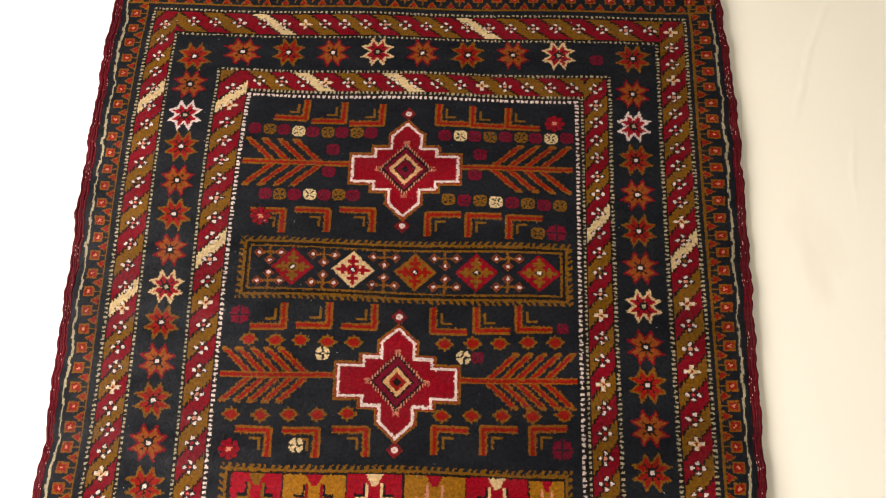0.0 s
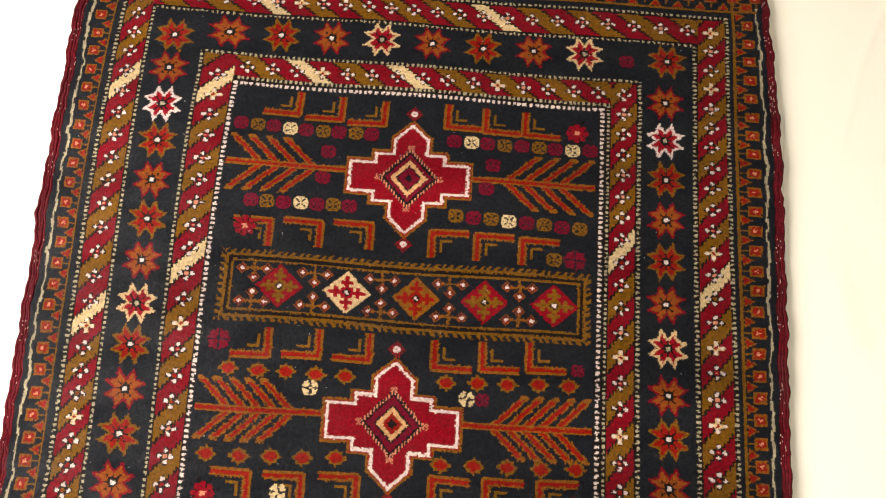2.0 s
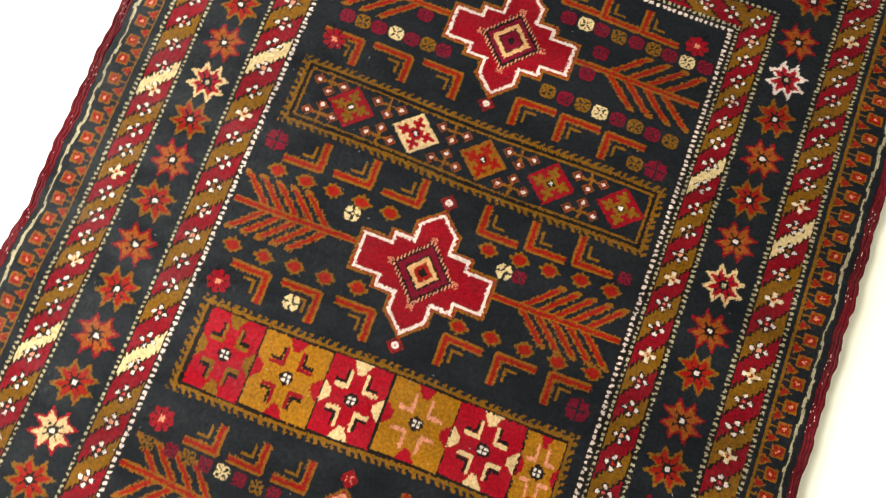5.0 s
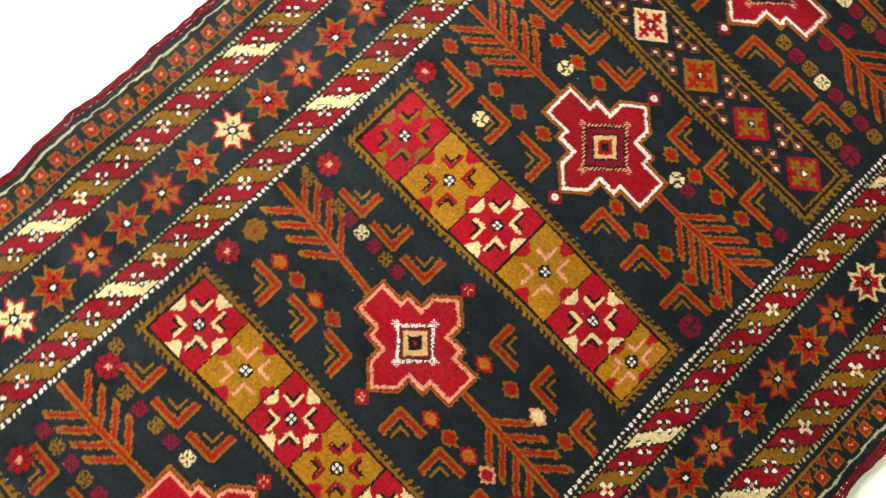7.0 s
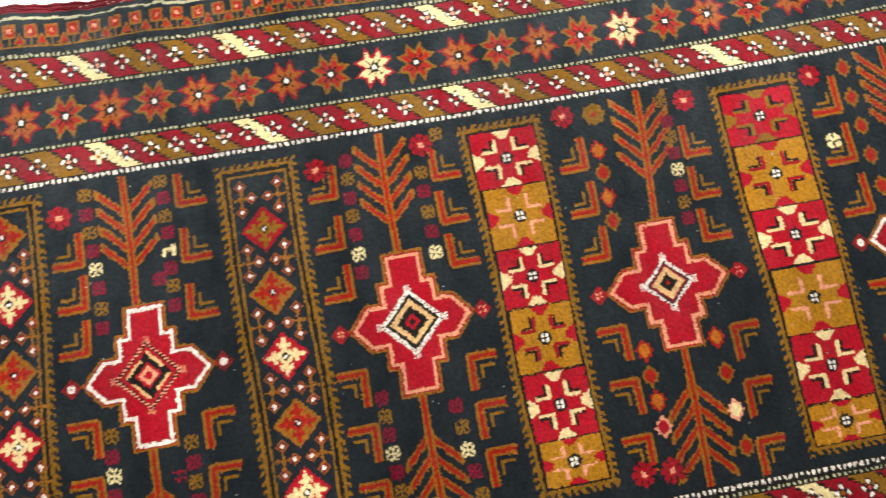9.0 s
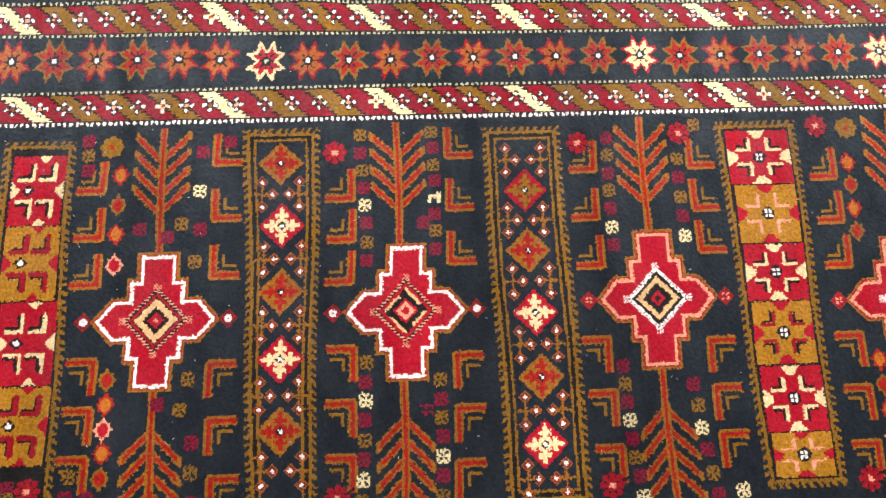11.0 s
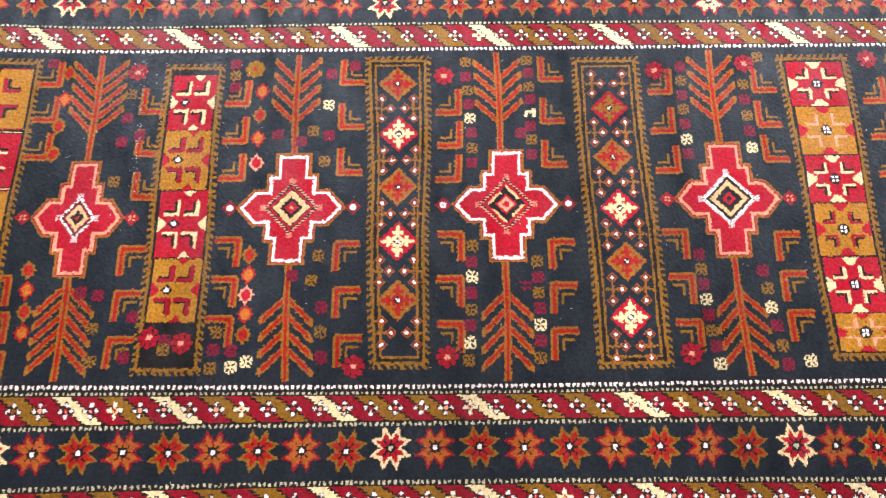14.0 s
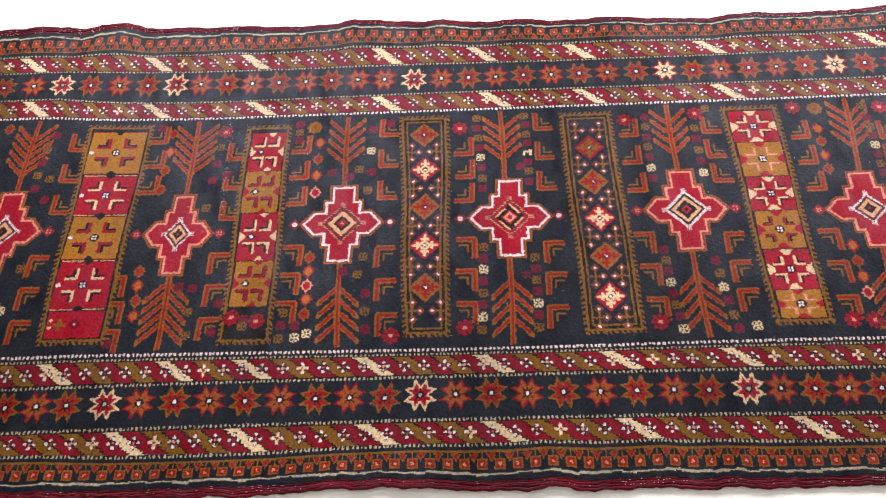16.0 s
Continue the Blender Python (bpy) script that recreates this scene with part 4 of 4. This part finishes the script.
eu, ev = np.meshgrid(U_MIN + np.arange(NU + 1) * KNOT, V_MAX - np.arange(NV + 1) * KNOT)
px, py = lay(eu, ev)
pz = height(eu, ev)
inner = np.zeros(px.shape, bool)
inner[1:-1, 1:-1] = True
px = px + inner * rng.normal(0, 0.00042, px.shape)
py = py + inner * rng.normal(0, 0.00042, px.shape)
pz = pz + rng.normal(0, 0.00016, px.shape)
corner = np.arange(px.size).reshape(px.shape)
quads = np.stack([corner[1:, :-1], corner[1:, 1:], corner[:-1, 1:], corner[:-1, :-1]], -1).reshape(-1, 4)
flat = np.stack([px.ravel(), py.ravel(), pz.ravel()], -1)
owner = owners.ravel()
# each knot keeps its dye and takes on some of its neighbours' at the corners, as loose pile does
knot = DYES[colours] * (1 + rng.normal(0, 0.10, (NV, NU, 1)))
wide = np.pad(knot, ((1, 1), (1, 1), (0, 0)), mode="edge")
mixed = (wide[:-1, :-1] + wide[1:, :-1] + wide[:-1, 1:] + wide[1:, 1:]) / 4
own_share = 0.85
corners = np.stack([mixed[1:, :-1], mixed[1:, 1:], mixed[:-1, 1:], mixed[:-1, :-1]], 2) * (1 - own_share) + knot[:, :, None] * own_share
corners = np.concatenate([corners, np.ones((NV, NU, 4, 1))], -1).reshape(-1, 16).astype(np.float32)
order = np.argsort(owner, kind="stable")
bounds = np.searchsorted(owner[order], np.arange(len(PIECES) + 1))
made = {}
for n, (name, under, label) in enumerate(PIECES):
    mine = order[bounds[n]:bounds[n + 1]]
    if len(mine) == 0:
        continue
    used, index = np.unique(quads[mine], return_inverse=True)
    index = index.reshape(-1, 4)
    me = bpy.data.meshes.new(name)
    me.vertices.add(len(used))
    me.vertices.foreach_set("co", flat[used].ravel().astype(np.float32))
    me.loops.add(index.size)
    me.loops.foreach_set("vertex_index", index.ravel().astype(np.int32))
    me.polygons.add(len(index))
    me.polygons.foreach_set("loop_start", np.arange(0, index.size, 4, dtype=np.int32))
    me.materials.append(PILE)
    dye = me.attributes.new("dye", "FLOAT_COLOR", "CORNER")
    dye.data.foreach_set("color", corners[mine].ravel())
    me.update(calc_edges=True)
    ob = new(name, me)
    # a sub-part hangs under its part, never deeper
    up = under
    while up is not None and PIECES[up][1] is not None and PIECES[PIECES[up][1]][1] is not None:
        up = PIECES[up][1]
    ob.parent = made.get(up, rug) if up is not None else rug
    made[n] = ob
    if label:
        tagged(ob, label)


# ---- edges and back of the rug ----
def strip_object(name, us, vs, tops, material, label, parent):
    """A long rounded cord that follows the plan: us, vs its middle line, tops its radius."""
    drift = np.interp(vs[::-1], np.linspace(vs[-1], vs[0], 110), rng.normal(0, 0.0008, 110))[::-1]
    x, y = lay(us + drift, vs)
    z0 = height(us, vs)
    ring, r = 8, tops
    a = np.linspace(0, 2 * np.pi, ring, endpoint=False)
    wob = rng.normal(0, 0.0004, x.shape)
    co = np.stack([x[:, None] + (r + wob[:, None]) * np.cos(a), np.repeat(y[:, None], ring, 1), (z0 - 0.0038)[:, None] + (r + wob[:, None]) * np.sin(a)], -1).reshape(-1, 3)
    i = np.arange(len(x) - 1)[:, None] * ring
    k = np.arange(ring)[None, :]
    f = np.stack([i + k, i + (k + 1) % ring, i + ring + (k + 1) % ring, i + ring + k], -1).reshape(-1, 4)
    me = bpy.data.meshes.new(name)
    me.from_pydata(co.tolist(), [], f.tolist())
    me.materials.append(material)
    me.polygons.foreach_set("use_smooth", np.ones(len(f), bool))
    ob = new(name, me)
    ob.parent = parent
    return tagged(ob, label)


vs = np.arange(V_MAX, V_MIN, -0.006)
U_MAX = U_MIN + NU * KNOT
for s, start, n in ((-1, U_MIN, 4), (1, U_MAX, 4)):
    bind = strip_object("selvedge", np.full(vs.shape, start + s * 0.0018), vs, 0.0034, SELVEDGE, "dark red overcast wool selvedge", rug)
    for k in range(1, n):
        strip_object("cord", np.full(vs.shape, start + s * (0.0018 + 0.0034 * k)), vs, 0.0034, SELVEDGE, "dark red wrapped cord", bind)
    # bare cotton knots where the wrapping is worn
    bm = bmesh.new()
    knots = rng.uniform(V_MIN, V_MAX, 34)
    for k in range(260):
        v = float(np.clip(rng.choice(knots) + rng.normal(0, 0.010), V_MIN, V_MAX)) if k % 3 else float(rng.uniform(V_MIN, V_MAX))
        u = start + s * float(rng.choice([0.0012, 0.0042, 0.0080]))
        x, y = lay(u, v)
        slab(bm, float(x) - 0.0004, float(x) + 0.0004, float(y) - 0.0011, float(y) + 0.0011, float(height(u, v)) - 0.0012, float(height(u, v)) + 0.0004)
    tagged(mesh_object("worn_stitches", bm, wool("pale_thread", (0.45, 0.30, 0.25), 0.1), bind), "pale worn stitches on the selvedge", kind="stuff")

for name, v0, v1 in (("end_strip", V_MAX, V_MAX + 0.016), ("end_strip", V_MIN - 0.016, V_MIN)):
    bm = bmesh.new()
    us = np.linspace(U_MIN, U_MAX, 120)
    rows = []
    for v, z in ((v0, FLOOR + 0.0002), (v0, -0.0025), (v1, -0.0025), (v1, FLOOR + 0.0002)):
        x, y = lay(us, np.full(us.shape, v))
        rows.append([bm.verts.new((float(p), float(q), z)) for p, q in zip(x, y)])
    for a, b in zip(rows, rows[1:] + rows[:1]):
        for k in range(len(us) - 1):
            bm.faces.new((a[k], a[k + 1], b[k + 1], b[k]))
    bmesh.ops.recalc_face_normals(bm, faces=bm.faces)
    tagged(mesh_object(name, bm, SELVEDGE, rug), "dark red flat-woven end strip")

bm = bmesh.new()
us, vb = np.linspace(U_MIN - 0.003, U_MAX + 0.003, 40), np.linspace(V_MAX, V_MIN, 200)
gu, gv = np.meshgrid(us, vb)
bx, by = lay(gu, gv)
for z, lift in ((FLOOR + 0.0002, 0.0), (-0.0050, 1.0)):
    grid = [[bm.verts.new((float(bx[j, i]), float(by[j, i]), z + lift * float(height(gu[j, i], gv[j, i]) ))) for i in range(len(us))] for j in range(len(vb))]
    for j in range(len(vb) - 1):
        for i in range(len(us) - 1):
            bm.faces.new((grid[j][i], grid[j + 1][i], grid[j + 1][i + 1], grid[j][i + 1]) if lift else (grid[j][i], grid[j][i + 1], grid[j + 1][i + 1], grid[j + 1][i]))
tagged(mesh_object("backing", bm, COTTON, rug), "woven cotton backing of the rug")

# loose lint and pale fibres that lie on the pile, thicker on the worn stretch
bm = bmesh.new()
for k in range(420):
    if k < 300:
        u, v = float(rng.uniform(-0.53, 0.52)), float(rng.uniform(-2.9, 0.35))
    else:
        u = float(rng.uniform(-0.30, -0.03))
        v = -2.148 + 0.05 * u + float(rng.normal(0, 0.0035 if k < 380 else 0.16))
    x, y = lay(u, v)
    z = float(height(u, v)) + 0.0007
    turn, long, wide_ = float(rng.uniform(0, math.pi)), float(rng.uniform(0.0007, 0.0022)), float(rng.uniform(0.00025, 0.0006))
    c, d = math.cos(turn), math.sin(turn)
    ring = [bm.verts.new((float(x) + p * long * c - q * wide_ * d, float(y) + p * long * d + q * wide_ * c, z + h)) for p, q, h in ((-1, -0.6, 0), (0, -1, 0.0003), (1, -0.5, 0), (1, 0.5, 0), (0, 1, 0.0003), (-1, 0.6, 0))]
    bm.faces.new(ring)
tagged(mesh_object("lint", bm, wool("lint_fibre", (0.24, 0.24, 0.24), 0.1), rug), "scattered pale lint on the pile", kind="stuff")
